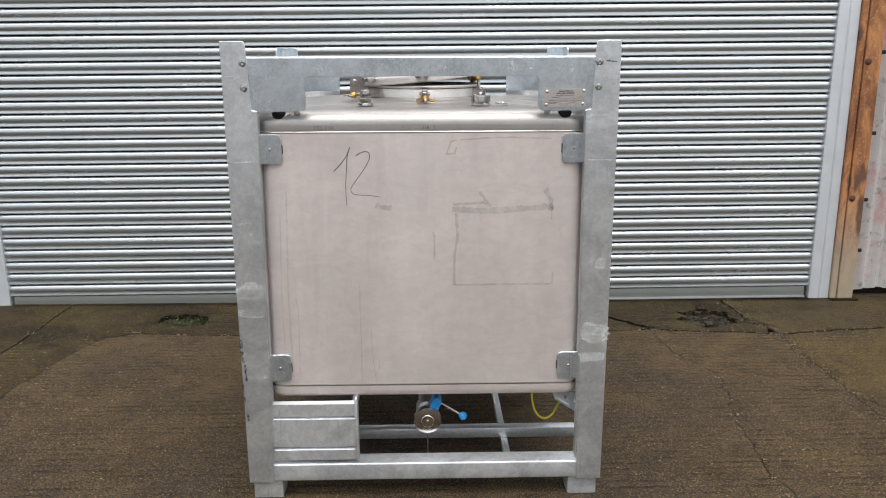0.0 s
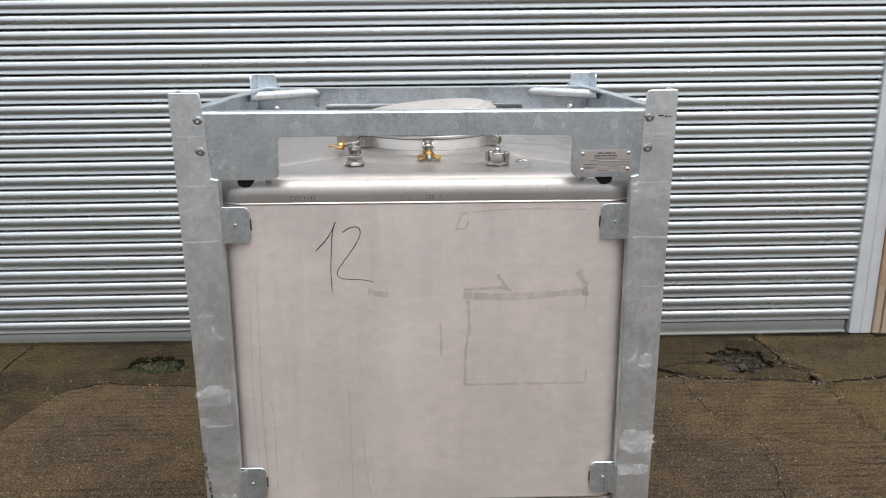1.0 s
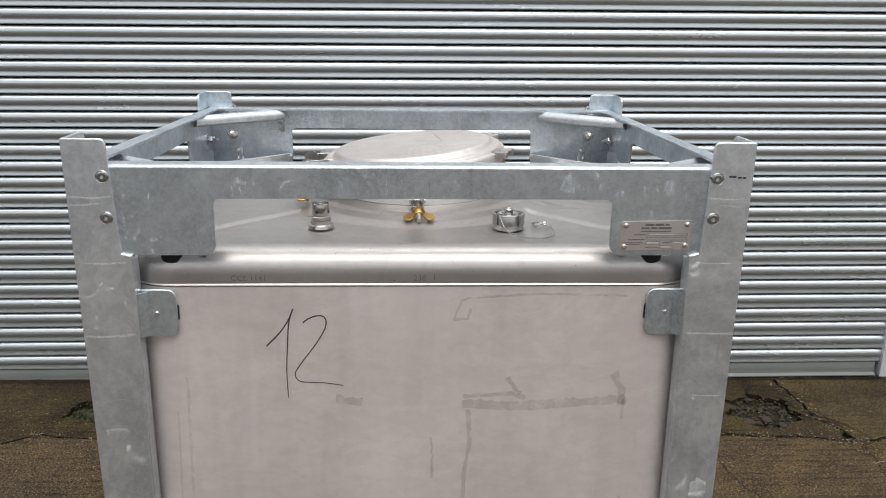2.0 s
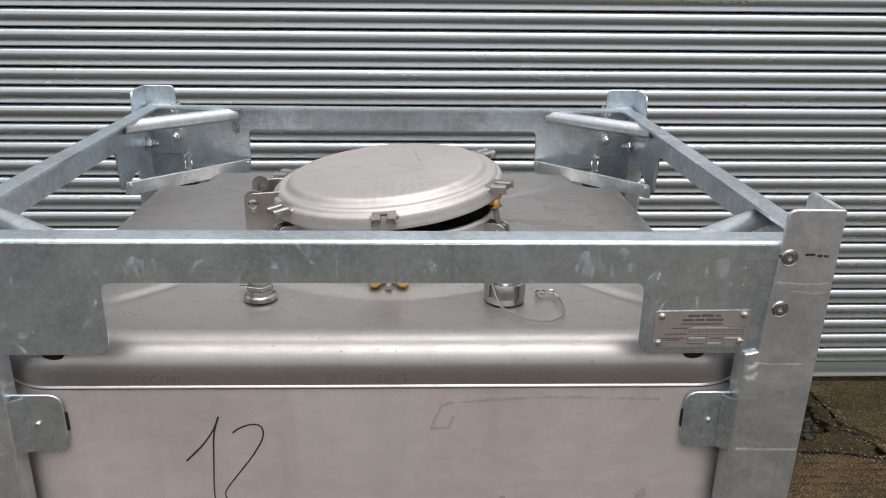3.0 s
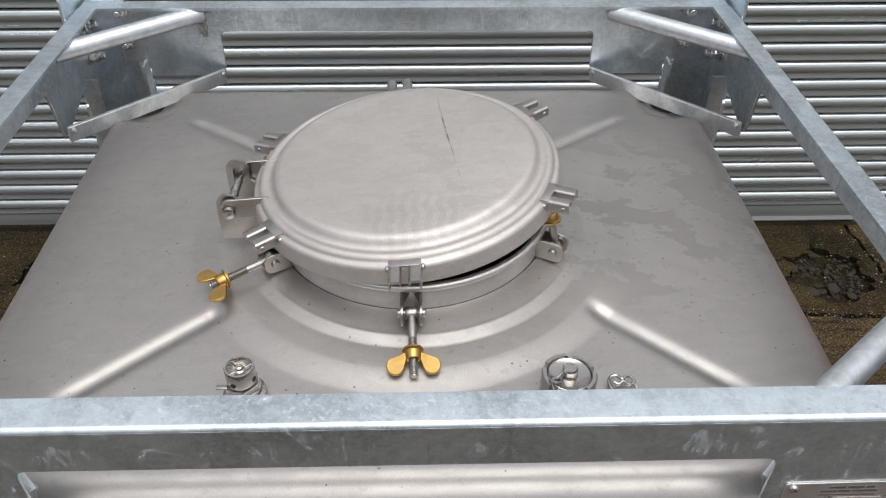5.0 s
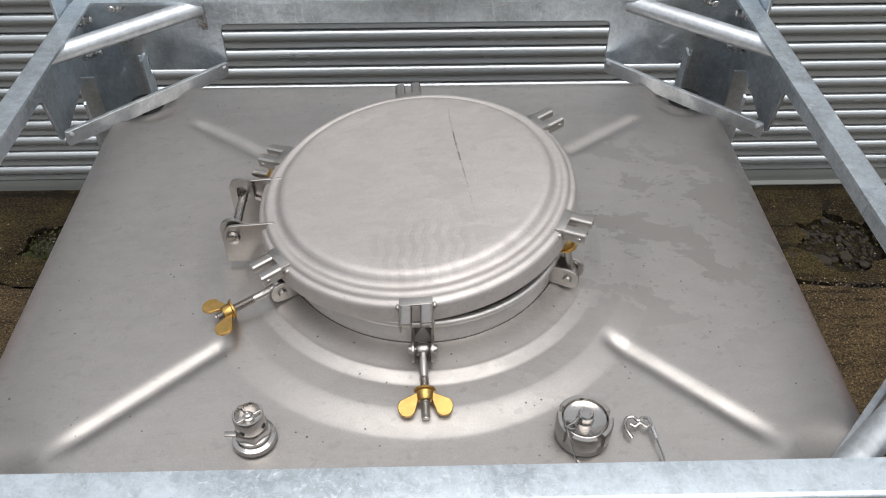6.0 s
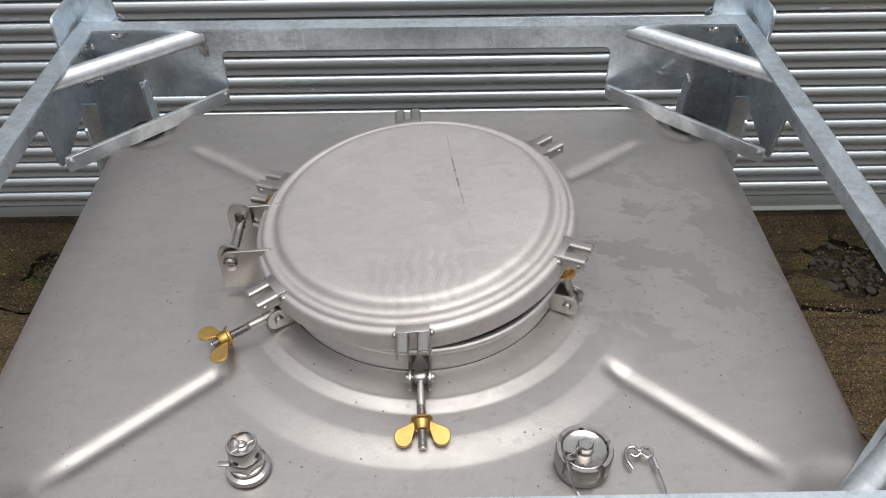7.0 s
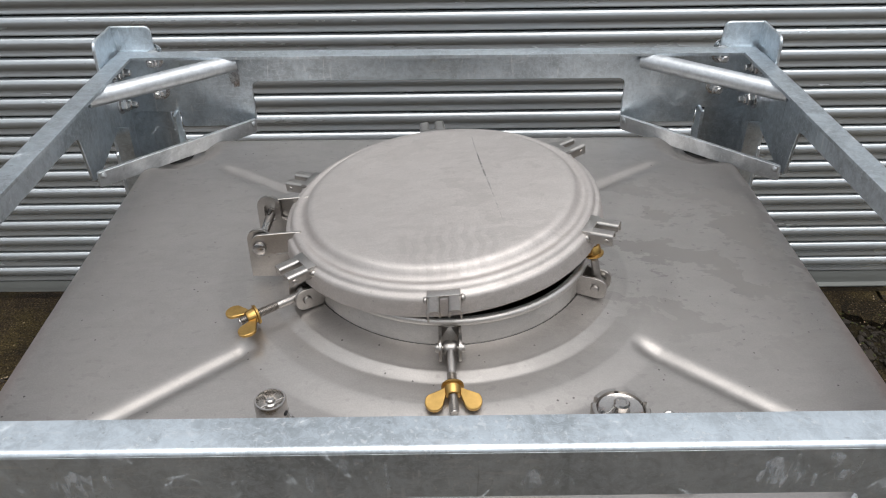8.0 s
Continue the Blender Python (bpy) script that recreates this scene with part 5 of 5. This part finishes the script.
def swing_pose(angle, drop, turn=0.0, aside=0.0):
    """drop: degrees below level at which the bolt points outwards; negative stands it up."""
    return pose(NECK_X, NECK_Y, 0, 0, 0, angle) @ pose(0.215, 0, 1.335) @ pose(0, 0, 0, turn, drop, aside)


settings = [(-90, 14, 0, 0.058, 2), (210, 5, 0, 0.070, 2), (150, 12, 0, 0.045, 0), (-25, -103, 0, 0.050, -6), (30, -103, 0, 0.030, 0), (90, 10, 0, 0.030, 0)]
for k, (a, drop, turn, along, aside) in enumerate(settings):
    b = swing if k == 0 else again(swing, Matrix())
    b.matrix_basis = swing_pose(a, drop, turn, aside)
    w = nut if k == 0 else again(nut, Matrix(), b)
    w.matrix_basis = pose(along, 0, 0)
    if k:
        tagged(b, "stainless swing bolt")
        tagged(w, "yellow brass wing nut")

# hinge
def slotted(y, dz):
    """A hinge cheek: a plate with a rounded knob and an upright slot for the pin."""
    arc = lambda cx, cz, q, a0, a1, n=10: [(cx + q * math.cos(radians(a0 + (a1 - a0) * k / n)), cz + q * math.sin(radians(a0 + (a1 - a0) * k / n))) for k in range(n + 1)]
    bm = bmesh.new()
    # right jamb, left jamb, arch and foot, butted together round the slot
    top, slot, low = 1.3820 - dz, 1.3790 - dz, 1.3630 - dz
    put = lambda u, v, d: (u, d, v)
    prism(bm, [(-0.2255, low), (-0.2255, slot)] + arc(-0.2415, top, 0.0160, 0, 90) + arc(-0.2415, slot, 0.0066, 90, 0) + [(-0.2349, low)], put, 0.0, y, y + 0.005)
    prism(bm, arc(-0.2415, top, 0.0160, 90, 180) + [(-0.2575, low), (-0.2481, low)] + arc(-0.2415, slot, 0.0066, 180, 90), put, 0.0, y, y + 0.005)
    prism(bm, [(-0.2575, low), (-0.2575, 1.318), (-0.1885, 1.318), (-0.1885, 1.356), (-0.2190, low - 0.0035), (-0.2255, low), (-0.2349, low)] + arc(-0.2415, low, 0.0066, 360, 180), put, 0.0, y, y + 0.005)
    return bm


for y, dz in ((-0.0525, 0.006), (0.024, 0.0)):
    hinge = part("hinge_bracket", slotted(y, dz), STEEL_FIT, tank, "welded stainless hinge cheek with a slot")
bm = rod(bmesh.new(), (-0.2400, -0.0610, 1.370), (-0.2400, 0.042, 1.370), 0.0060, 18)
for y, sg in ((-0.0610, -1), (0.042, 1)):
    lathe(bm, [(0, 0.0062), (0.0068, 0.0060), (0.0088, 0.0048), (0.0092, 0.0)], 20, (-0.2400, y, 1.370), (0, sg, 0))
part("hinge_pin", bm, STEEL_BRIGHT, hinge)
for y in (-0.0600, 0.0320):
    outer = rounded([(-0.2505, 1.3570), (-0.2515, 1.3800), (-0.2440, 1.3880), (-0.1850, 1.3930), (-0.1790, 1.3840), (-0.1950, 1.3620)], [0.004, 0.006, 0.004, 0.002, 0.002, 0.002], 4)
    bm = prism(bmesh.new(), outer, lambda u, v, d: (u, d, v), 0.0006, y, y + 0.004)
    arm = part("hinge_arm", bm, STEEL_FIT, lid, "stainless hinge arm welded to the lid")
    arm.matrix_basis = LID.inverted()

# the long scratch on the lid


def lid_z(x, y):
    """Height of the lid's dome above its own origin."""
    q = math.hypot(x, y)
    for (r0, z0), (r1, z1) in zip(DOME, DOME[1:]):
        if q <= r1:
            return z0 + (z1 - z0) * (q - r0) / (r1 - r0)
    return DOME[-1][1]


def lid_stroke(pts, w, name, material, label):
    bm = bmesh.new()
    prev = None
    for i, (x, y) in enumerate(pts):
        ax, ay = pts[max(i - 1, 0)]
        cx, cy = pts[min(i + 1, len(pts) - 1)]
        q = Vector((cx - ax, cy - ay)).normalized()
        t = i / (len(pts) - 1)
        h = w * (0.25 + 0.75 * math.sin(math.pi * min(1, max(0, t)))) / 2
        pair = [bm.verts.new((x - q.y * h, y + q.x * h, lid_z(x, y) + 0.0003)), bm.verts.new((x + q.y * h, y - q.x * h, lid_z(x, y) + 0.0003))]
        if prev:
            bm.faces.new((prev[0], pair[0], pair[1], prev[1]))
        prev = pair
    return part(name, bm, material, lid, label, smooth=0)


def along_line(pts, n=40):
    """Evenly stepped points on a smooth line through pts."""
    out = []
    for k in range(n + 1):
        u = k / n * (len(pts) - 1)
        i = min(int(u), len(pts) - 2)
        f = u - i
        a, b, c, d = (Vector(pts[min(max(i + o, 0), len(pts) - 1)]) for o in (-1, 0, 1, 2))
        out.append(tuple(0.5 * (2 * b + (c - a) * f + (2 * a - 5 * b + 4 * c - d) * f * f + (3 * b - a - 3 * c + d) * f ** 3)))
    return out


lid_stroke(along_line([(0.0492, 0.146), (0.0520, 0.110), (0.0600, 0.040), (0.0670, -0.010), (0.0780, -0.096)]), 0.0026, "scratch", LID_MARK, "long dark scratch")
lid_stroke(along_line([(0.0548, 0.085), (0.0575, 0.060), (0.0606, 0.035), (0.0640, 0.012)], 20), 0.0030, "scratch", LID_MARK, "deeper stretch of the scratch")

# vent valve
VX, VY = -0.184, -0.324
SLIM = lambda prof: [(q * 0.85, h) for q, h in prof]
vent = part("vent_valve", lathe(bmesh.new(), SLIM([(0.030, 1.305), (0.0285, 1.3105), (0.0235, 1.3125), (0.0235, 1.3200), (0.0165, 1.3215), (0.0165, 1.3300), (0.0195, 1.3310), (0.0200, 1.3330), (0.0200, 1.3520), (0.0190, 1.3535), (0.0172, 1.3535), (0.0165, 1.3510), (0.0165, 1.3440), (0, 1.3440)]), 40, (VX, VY, 0)), STEEL_BRIGHT, tank, "small stainless vent valve")
part("hexagon", lathe(bmesh.new(), SLIM([(0.0165, 1.3205), (0.0225, 1.3205), (0.0238, 1.3215), (0.0238, 1.3270), (0.0225, 1.3280), (0.0165, 1.3280)]), 6, (VX, VY, 0)), STEEL_FIT, vent)
bm = bmesh.new()
lathe(bm, [(0.0062, 1.344), (0.0062, 1.3480), (0.0042, 1.3490), (0.0042, 1.3525), (0.0020, 1.3535), (0, 1.3528)], 16, (VX, VY, 0))
for a in (35, 125):
    c, s = math.cos(radians(a)), math.sin(radians(a))
    rod(bm, (VX - 0.0138 * c, VY - 0.0138 * s, 1.3465), (VX + 0.0138 * c, VY + 0.0138 * s, 1.3465), 0.0011, 8)
part("stem", bm, STEEL_BRIGHT, vent)
part("lever", box(bmesh.new(), VX - 0.027, VX - 0.014, VY - 0.014, VY - 0.008, 1.3290, 1.3320, 0.0008), STEEL_FIT, vent)
# Black discs stand for the shade inside the vent's holes.
for a in (-20, 70, 160, 250):
    c, s = math.cos(radians(a)), math.sin(radians(a))
    bm = bmesh.new()
    lathe(bm, [(0.0032, 0.0), (0.0032, 0.0006), (0, 0.0006)], 12, (VX + 0.0169 * c, VY + 0.0169 * s, 1.3380), (c, s, 0))
    part("vent_hole", bm, DARK, vent, smooth=0)

# blanked filling branch
CX, CY = 0.188, -0.325
bm = bmesh.new()
n = 60
notch = {0, 1, 2, 12, 13, 14, 24, 25, 26, 36, 37, 38, 48, 49, 50}
rad = lambda k: 0.0278 if k % n in notch else 0.0318
for k in range(n):
    ro = rad(k)
    co = [(ro, 1.3135), (ro, 1.3325), (ro - 0.0015, 1.3345), (0.0262, 1.3345), (0.0262, 1.3135)]
    ra, rb = ([bm.verts.new((CX + q * math.cos(a), CY + q * math.sin(a), z)) for q, z in co] for a in (2 * math.pi * k / n, 2 * math.pi * (k + 1) / n))
    for i in range(5):
        j = (i + 1) % 5
        bm.faces.new((ra[i], ra[j], rb[j], rb[i]))
    if rad(k + 1) < ro:
        bm.faces.new(rb[::-1])
    if rad(k - 1) < ro:
        bm.faces.new(ra)
bmesh.ops.remove_doubles(bm, verts=bm.verts[:], dist=0.00002)
cap = part("blank_cap", bm, STEEL_FIT, tank, "slotted stainless screw cap on a short branch")
part("cap_disc", lathe(bmesh.new(), [(0.0262, 1.326), (0.0262, 1.3315), (0.0240, 1.3328), (0.0225, 1.3318), (0.0100, 1.3318), (0.0088, 1.3340), (0.0088, 1.3420), (0.0072, 1.3440), (0.0050, 1.3440), (0.0045, 1.3432), (0, 1.3432)], 44, (CX, CY, 0)), STEEL_BRIGHT, cap)
part("branch", lathe(bmesh.new(), [(0.031, 1.304), (0.0285, 1.3105), (0.0270, 1.3130), (0.0270, 1.320)], 40, (CX, CY, 0)), STEEL_FIT, cap)
bm = bmesh.new()
lathe(bm, [(0.0062 + 0.0012 * math.cos(a), 0.0012 * math.sin(a)) for a in (2 * math.pi * k / 8 for k in range(8))], 24, (CX - 0.018, CY - 0.010, 1.3355), (0.2, 0.3, 1), close=True)
cable(bm, [(CX - 0.008, CY - 0.002, 1.3395), (CX - 0.015, CY - 0.008, 1.3375), (CX - 0.022, CY - 0.013, 1.3370), (CX - 0.021, CY - 0.026, 1.334), (CX - 0.013, CY - 0.048, 1.3165), (CX - 0.004, CY - 0.070, 1.310)], 0.0009, 6)
part("ring_and_wire", bm, WIRE, cap)

# spring clip on its lanyard
bm = bmesh.new()
cable(bm, [(0.243, -0.336, 1.3085), (0.238, -0.324, 1.3100), (0.240, -0.312, 1.3100), (0.248, -0.309, 1.3105), (0.254, -0.315, 1.3110), (0.259, -0.311, 1.3110), (0.266, -0.312, 1.3105), (0.267, -0.319, 1.3100), (0.261, -0.323, 1.3100), (0.255, -0.318, 1.3100), (0.249, -0.321, 1.3090), (0.244, -0.318, 1.3090)], 0.0021, 8)
clip = part("spring_clip", bm, STEEL_BRIGHT, tank, "bent wire spring clip on a thin lanyard")
bm = bmesh.new()
cable(bm, [(0.266, -0.319, 1.3105), (0.270, -0.340, 1.3100), (0.273, -0.368, 1.3080), (0.266, -0.392, 1.3060), (0.245, -0.408, 1.3055), (0.214, -0.404, 1.3060), (0.190, -0.385, 1.3075), (0.176, -0.365, 1.312)], 0.0012, 6)
part("lanyard", bm, WIRE, clip)
part("ferrule", rod(bmesh.new(), (0.268, -0.324, 1.3105), (0.270, -0.338, 1.3100), 0.0026, 10), RIVET, clip)

# bottom outlet: a short pipe, a ball valve with a blue lever, and a blanking cap
valve = part("outlet_valve", lathe(bmesh.new(), [(0, 0.02), (0.032, 0.02), (0.032, -0.300), (0.040, -0.302), (0.040, -0.352), (0.030, -0.356), (0.030, -0.380)], 36, (0.008, 0, 0.255), (0, 1, 0)), STEEL_FIT, tank, "stainless outlet valve below the tank")
part("riser", rod(bmesh.new(), (0.008, 0.0, 0.262), (0.008, 0.0, 0.335), 0.032, 28), STEEL_FIT, valve)
bm = lathe(bmesh.new(), [(0, -0.425), (0.005, -0.425), (0.006, -0.418), (0.020, -0.418), (0.022, -0.416), (0.0385, -0.414), (0.0450, -0.412), (0.0470, -0.406), (0.0470, -0.386), (0.0445, -0.380), (0.030, -0.378)], 48, (0.008, 0, 0.252), (0, 1, 0))
part("blank_cap", bm, STEEL_BRIGHT, valve, "round polished blanking cap")
bm = bmesh.new()
prism(bm, rounded([(0.008, 0.284), (0.034, 0.272), (0.058, 0.312), (0.046, 0.330), (0.030, 0.328)], 0.006, 3), lambda u, v, d: (u, d, v), 0.001, -0.402, -0.352)
part("actuator", bm, BLUE, valve, "bright blue valve head")
part("lever", rod(bmesh.new(), (0.040, -0.385, 0.312), (0.120, -0.395, 0.266), 0.0042, 12), STEEL_BRIGHT, valve)
bm = bmesh.new()
lathe(bm, [(0, -0.014), (0.008, -0.012), (0.0135, -0.004), (0.0140, 0.004), (0.009, 0.012), (0, 0.014)], 20, (0.128, -0.396, 0.2610), (0.8, 0, -0.5))
part("knob", bm, BLUE, valve, "blue lever knob")
bm = bmesh.new()
for k in range(30):
    z = 0.214 - k * 0.0046
    rod(bm, (0.008, -0.398, z), (0.008 + (0.001 if k % 2 else -0.001), -0.398, z - 0.0042), 0.0011, 6)
part("chain", bm, WIRE, valve, "thin hanging bead chain", smooth=0)
part("wire", rod(bmesh.new(), (0.008, -0.402, 0.300), (0.006, -0.402, 0.380), 0.0012, 6), WIRE, valve, smooth=0)
bm = cable(bmesh.new(), [(0.372, -0.30, 0.372), (0.374, -0.32, 0.300), (0.384, -0.33, 0.248), (0.410, -0.335, 0.220), (0.440, -0.34, 0.232), (0.462, -0.345, 0.275), (0.474, -0.35, 0.320)], 0.0035, 10)
part("earth_cable", bm, YELLOW, tank, "yellow looped earthing cable")
FRONT_Y = CYT - HY
# marker figures, stamped marks and old tape on the front sheet


def stroke(bm, pts, w, y, steps=5):
    """A flat pen stroke on the front sheet, tapering a little."""
    P = [Vector((x, 0, z)) for x, z in pts]
    line = []
    for i in range(len(P) - 1):
        a, b, c, d = P[max(i - 1, 0)], P[i], P[i + 1], P[min(i + 2, len(P) - 1)]
        for k in range(steps):
            t = k / steps
            line.append(0.5 * (2 * b + (c - a) * t + (2 * a - 5 * b + 4 * c - d) * t * t + (3 * b - a - 3 * c + d) * t ** 3))
    line.append(P[-1])
    prev = None
    for i, p in enumerate(line):
        q = (line[min(i + 1, len(line) - 1)] - line[max(i - 1, 0)]).normalized()
        s = Vector((-q.z, 0, q.x)) * w * (1.0 - 0.45 * i / len(line)) / 2
        pair = [bm.verts.new((p.x + s.x, y, p.z + s.z)), bm.verts.new((p.x - s.x, y, p.z - s.z))]
        if prev:
            bm.faces.new((prev[0], pair[0], pair[1], prev[1]))
        prev = pair
    return bm


def fig(x, z):
    """From the marker sketch's own units to metres on the sheet."""
    return (-0.525 + x * 0.000654, 1.297 - z * 0.000685)


bm = bmesh.new()
stroke(bm, [fig(380, 270), fig(418, 232), fig(443, 197), fig(458, 163)], 0.0032, FRONT_Y - 0.0005)
stroke(bm, [fig(458, 163), fig(445, 205), fig(439, 270), fig(434, 345), fig(436, 425)], 0.0028, FRONT_Y - 0.0006)
stroke(bm, [fig(485, 203), fig(500, 192), fig(525, 183), fig(545, 186), fig(551, 202), fig(545, 225), fig(520, 265), fig(485, 310), fig(463, 340), fig(458, 358), fig(470, 374), fig(500, 378), fig(545, 380), fig(595, 388)], 0.0028, FRONT_Y - 0.0005)
part("marker_figure", bm, INK, tank, "number 12 written by hand in black marker", smooth=0)
lettering("stamped_text", "CCL 1141", 0.0155, pose(-0.335, FRONT_Y - 0.0004, 1.2405, 90), STENCIL, tank, "dot-stamped letters CCL 1141")
lettering("stamped_text", "238", 0.0155, pose(-0.002, FRONT_Y - 0.0004, 1.2405, 90), STENCIL, tank, "stamped figures 238")
bm = bmesh.new()
box(bm, 0.036, 0.0375, FRONT_Y - 0.0005, FRONT_Y + 0.001, 1.240, 1.2525)
part("stamped_stroke", bm, STENCIL, tank, smooth=0)


bm = bmesh.new()
SMEARS = [([(0.095, 0.747), (0.412, 0.748)], 0.007), ([(0.097, 0.748), (0.098, 0.84), (0.108, 0.90), (0.104, 0.98)], 0.010), ([(0.092, 0.992), (0.20, 0.985), (0.41, 0.998)], 0.022),
          ([(0.094, 1.006), (0.19, 1.012), (0.215, 1.000)], 0.010), ([(0.178, 1.045), (0.205, 1.010)], 0.010), ([(0.405, 0.985), (0.402, 1.02), (0.385, 1.055)], 0.018), ([(0.406, 0.955), (0.407, 0.998)], 0.006),
          ([(0.073, 1.163), (0.088, 1.200), (0.10, 1.206), (0.24, 1.214), (0.40, 1.210)], 0.005), ([(0.073, 1.163), (0.10, 1.165), (0.105, 1.185)], 0.006), ([(0.412, 0.750), (0.413, 0.785)], 0.006),
          ([(0.030, 0.92), (0.035, 0.90), (0.034, 0.83)], 0.006), ([(-0.15, 1.002), (-0.10, 0.996)], 0.020)]
for k, (pts, w) in enumerate(SMEARS):
    part("tape_residue", smear(bmesh.new(), pts, w, 100 + k, FRONT_Y - 0.0003 - 0.00001 * k), RESIDUE, tank, "grey remains of old sticky tape", smooth=0)
for k, (pts, w) in enumerate([([(-0.205, 0.42), (-0.207, 0.76)], 0.004), ([(-0.158, 0.42), (-0.170, 0.52), (-0.172, 0.60)], 0.0035), ([(-0.150, 0.46), (-0.146, 0.495)], 0.004), ([(-0.43, 0.44), (-0.435, 0.72), (-0.428, 1.05)], 0.006), ([(-0.452, 0.50), (-0.456, 0.75), (-0.45, 0.98)], 0.004), ([(-0.408, 0.44), (-0.405, 0.66), (-0.412, 0.71)], 0.004), ([(-0.335, 0.54), (-0.337, 0.56)], 0.003), ([(-0.245, 0.455), (-0.242, 0.475)], 0.003)]):
    part("drip_streak", smear(bmesh.new(), pts, w, 140 + k, FRONT_Y - 0.0002 - 0.00001 * k), DRIP, tank, "faint dried drip streak", smooth=0)


# ---- the roller shutter, lath by lath ----
shutter = thing("roller_shutter", WALL, "closed galvanised steel roller shutter, dusty", "roller shutter", kind="structure")


def lath_mesh():
    bm = bmesh.new()
    prof = [(0.003, 0.0000), (-0.001, 0.0006), (-0.0065, 0.0030), (-0.0115, 0.0080), (-0.0145, 0.0140), (-0.0160, 0.0210), (-0.0160, 0.0275), (-0.0142, 0.0340), (-0.0112, 0.0395), (-0.0092, 0.0425), (-0.0088, 0.0445), (-0.0092, 0.0500), (-0.0102, 0.0560), (-0.0116, 0.0610), (-0.0118, 0.0632), (-0.0095, 0.0650), (-0.0020, 0.0662), (0.012, 0.0664)]
    ends = []
    for x in (SHUTTER_L, SHUTTER_R):
        ends.append([bm.verts.new((x, d, -h)) for d, h in prof])
    for i in range(len(prof) - 1):
        bm.faces.new((ends[0][i], ends[0][i + 1], ends[1][i + 1], ends[1][i]))
    return bm


lath = part("slat", lath_mesh(), SHUTTER, shutter, smooth=60)
COUNT = 39
lath.matrix_basis = pose(0, 0, FIRST + PITCH)
for k in range(2, COUNT + 1):
    again(lath, pose(0, 0, FIRST + PITCH * k))
bm = bmesh.new()
prism(bm, rounded([(-0.008, 0.142), (-0.011, 0.110), (-0.010, 0.088), (-0.028, 0.082), (-0.028, 0.076), (0.020, 0.076), (0.020, 0.142)], 0.002, 2), lambda u, v, d: (d, u, v), 0.0, SHUTTER_L + 0.02, SHUTTER_R - 0.03)
part("bottom_rail", bm, RAIL, shutter, "plain grey bottom rail")
# Added black strip: stands for the shaded gap between rail and ground.
part("seal", box(bmesh.new(), SHUTTER_L + 0.02, SHUTTER_R - 0.03, -0.020, 0.018, 0.052, 0.0755, 0.003), RUBBER, shutter, "black strip standing for the shade under the bottom rail")
# Added black sheet: makes the gaps between laths read as deep shade.
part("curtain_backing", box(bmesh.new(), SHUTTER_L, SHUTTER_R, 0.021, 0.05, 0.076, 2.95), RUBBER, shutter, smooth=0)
part("guide_rail", guide(-2.735, -2.598), GUIDE, shutter, "folded galvanised guide channel")
part("guide_rail", guide(2.247, 2.366), GUIDE, shutter, "folded galvanised guide channel")


# ---- the frame and the tank reach down to the yard's level ----
def settle(root):
    """Draws all that lies below the top joint out to its full height and spread."""
    todo = [(ob, ob.matrix_basis.copy()) for ob in root.children]
    done = set()
    while todo:
        ob, m = todo.pop()
        todo += [(c, m @ c.matrix_basis) for c in ob.children]
        if ob.data in done:
            continue
        done.add(ob.data)
        back = m.inverted()
        for v in ob.data.vertices:
            p = m @ v.co
            if p.z < 1.15:
                p.x *= 1 + WIDE * (1.15 - p.z)
                p.z = 1.15 - (1.15 - p.z) * TALL
                v.co = back @ p


settle(frame_thing)
settle(tank)
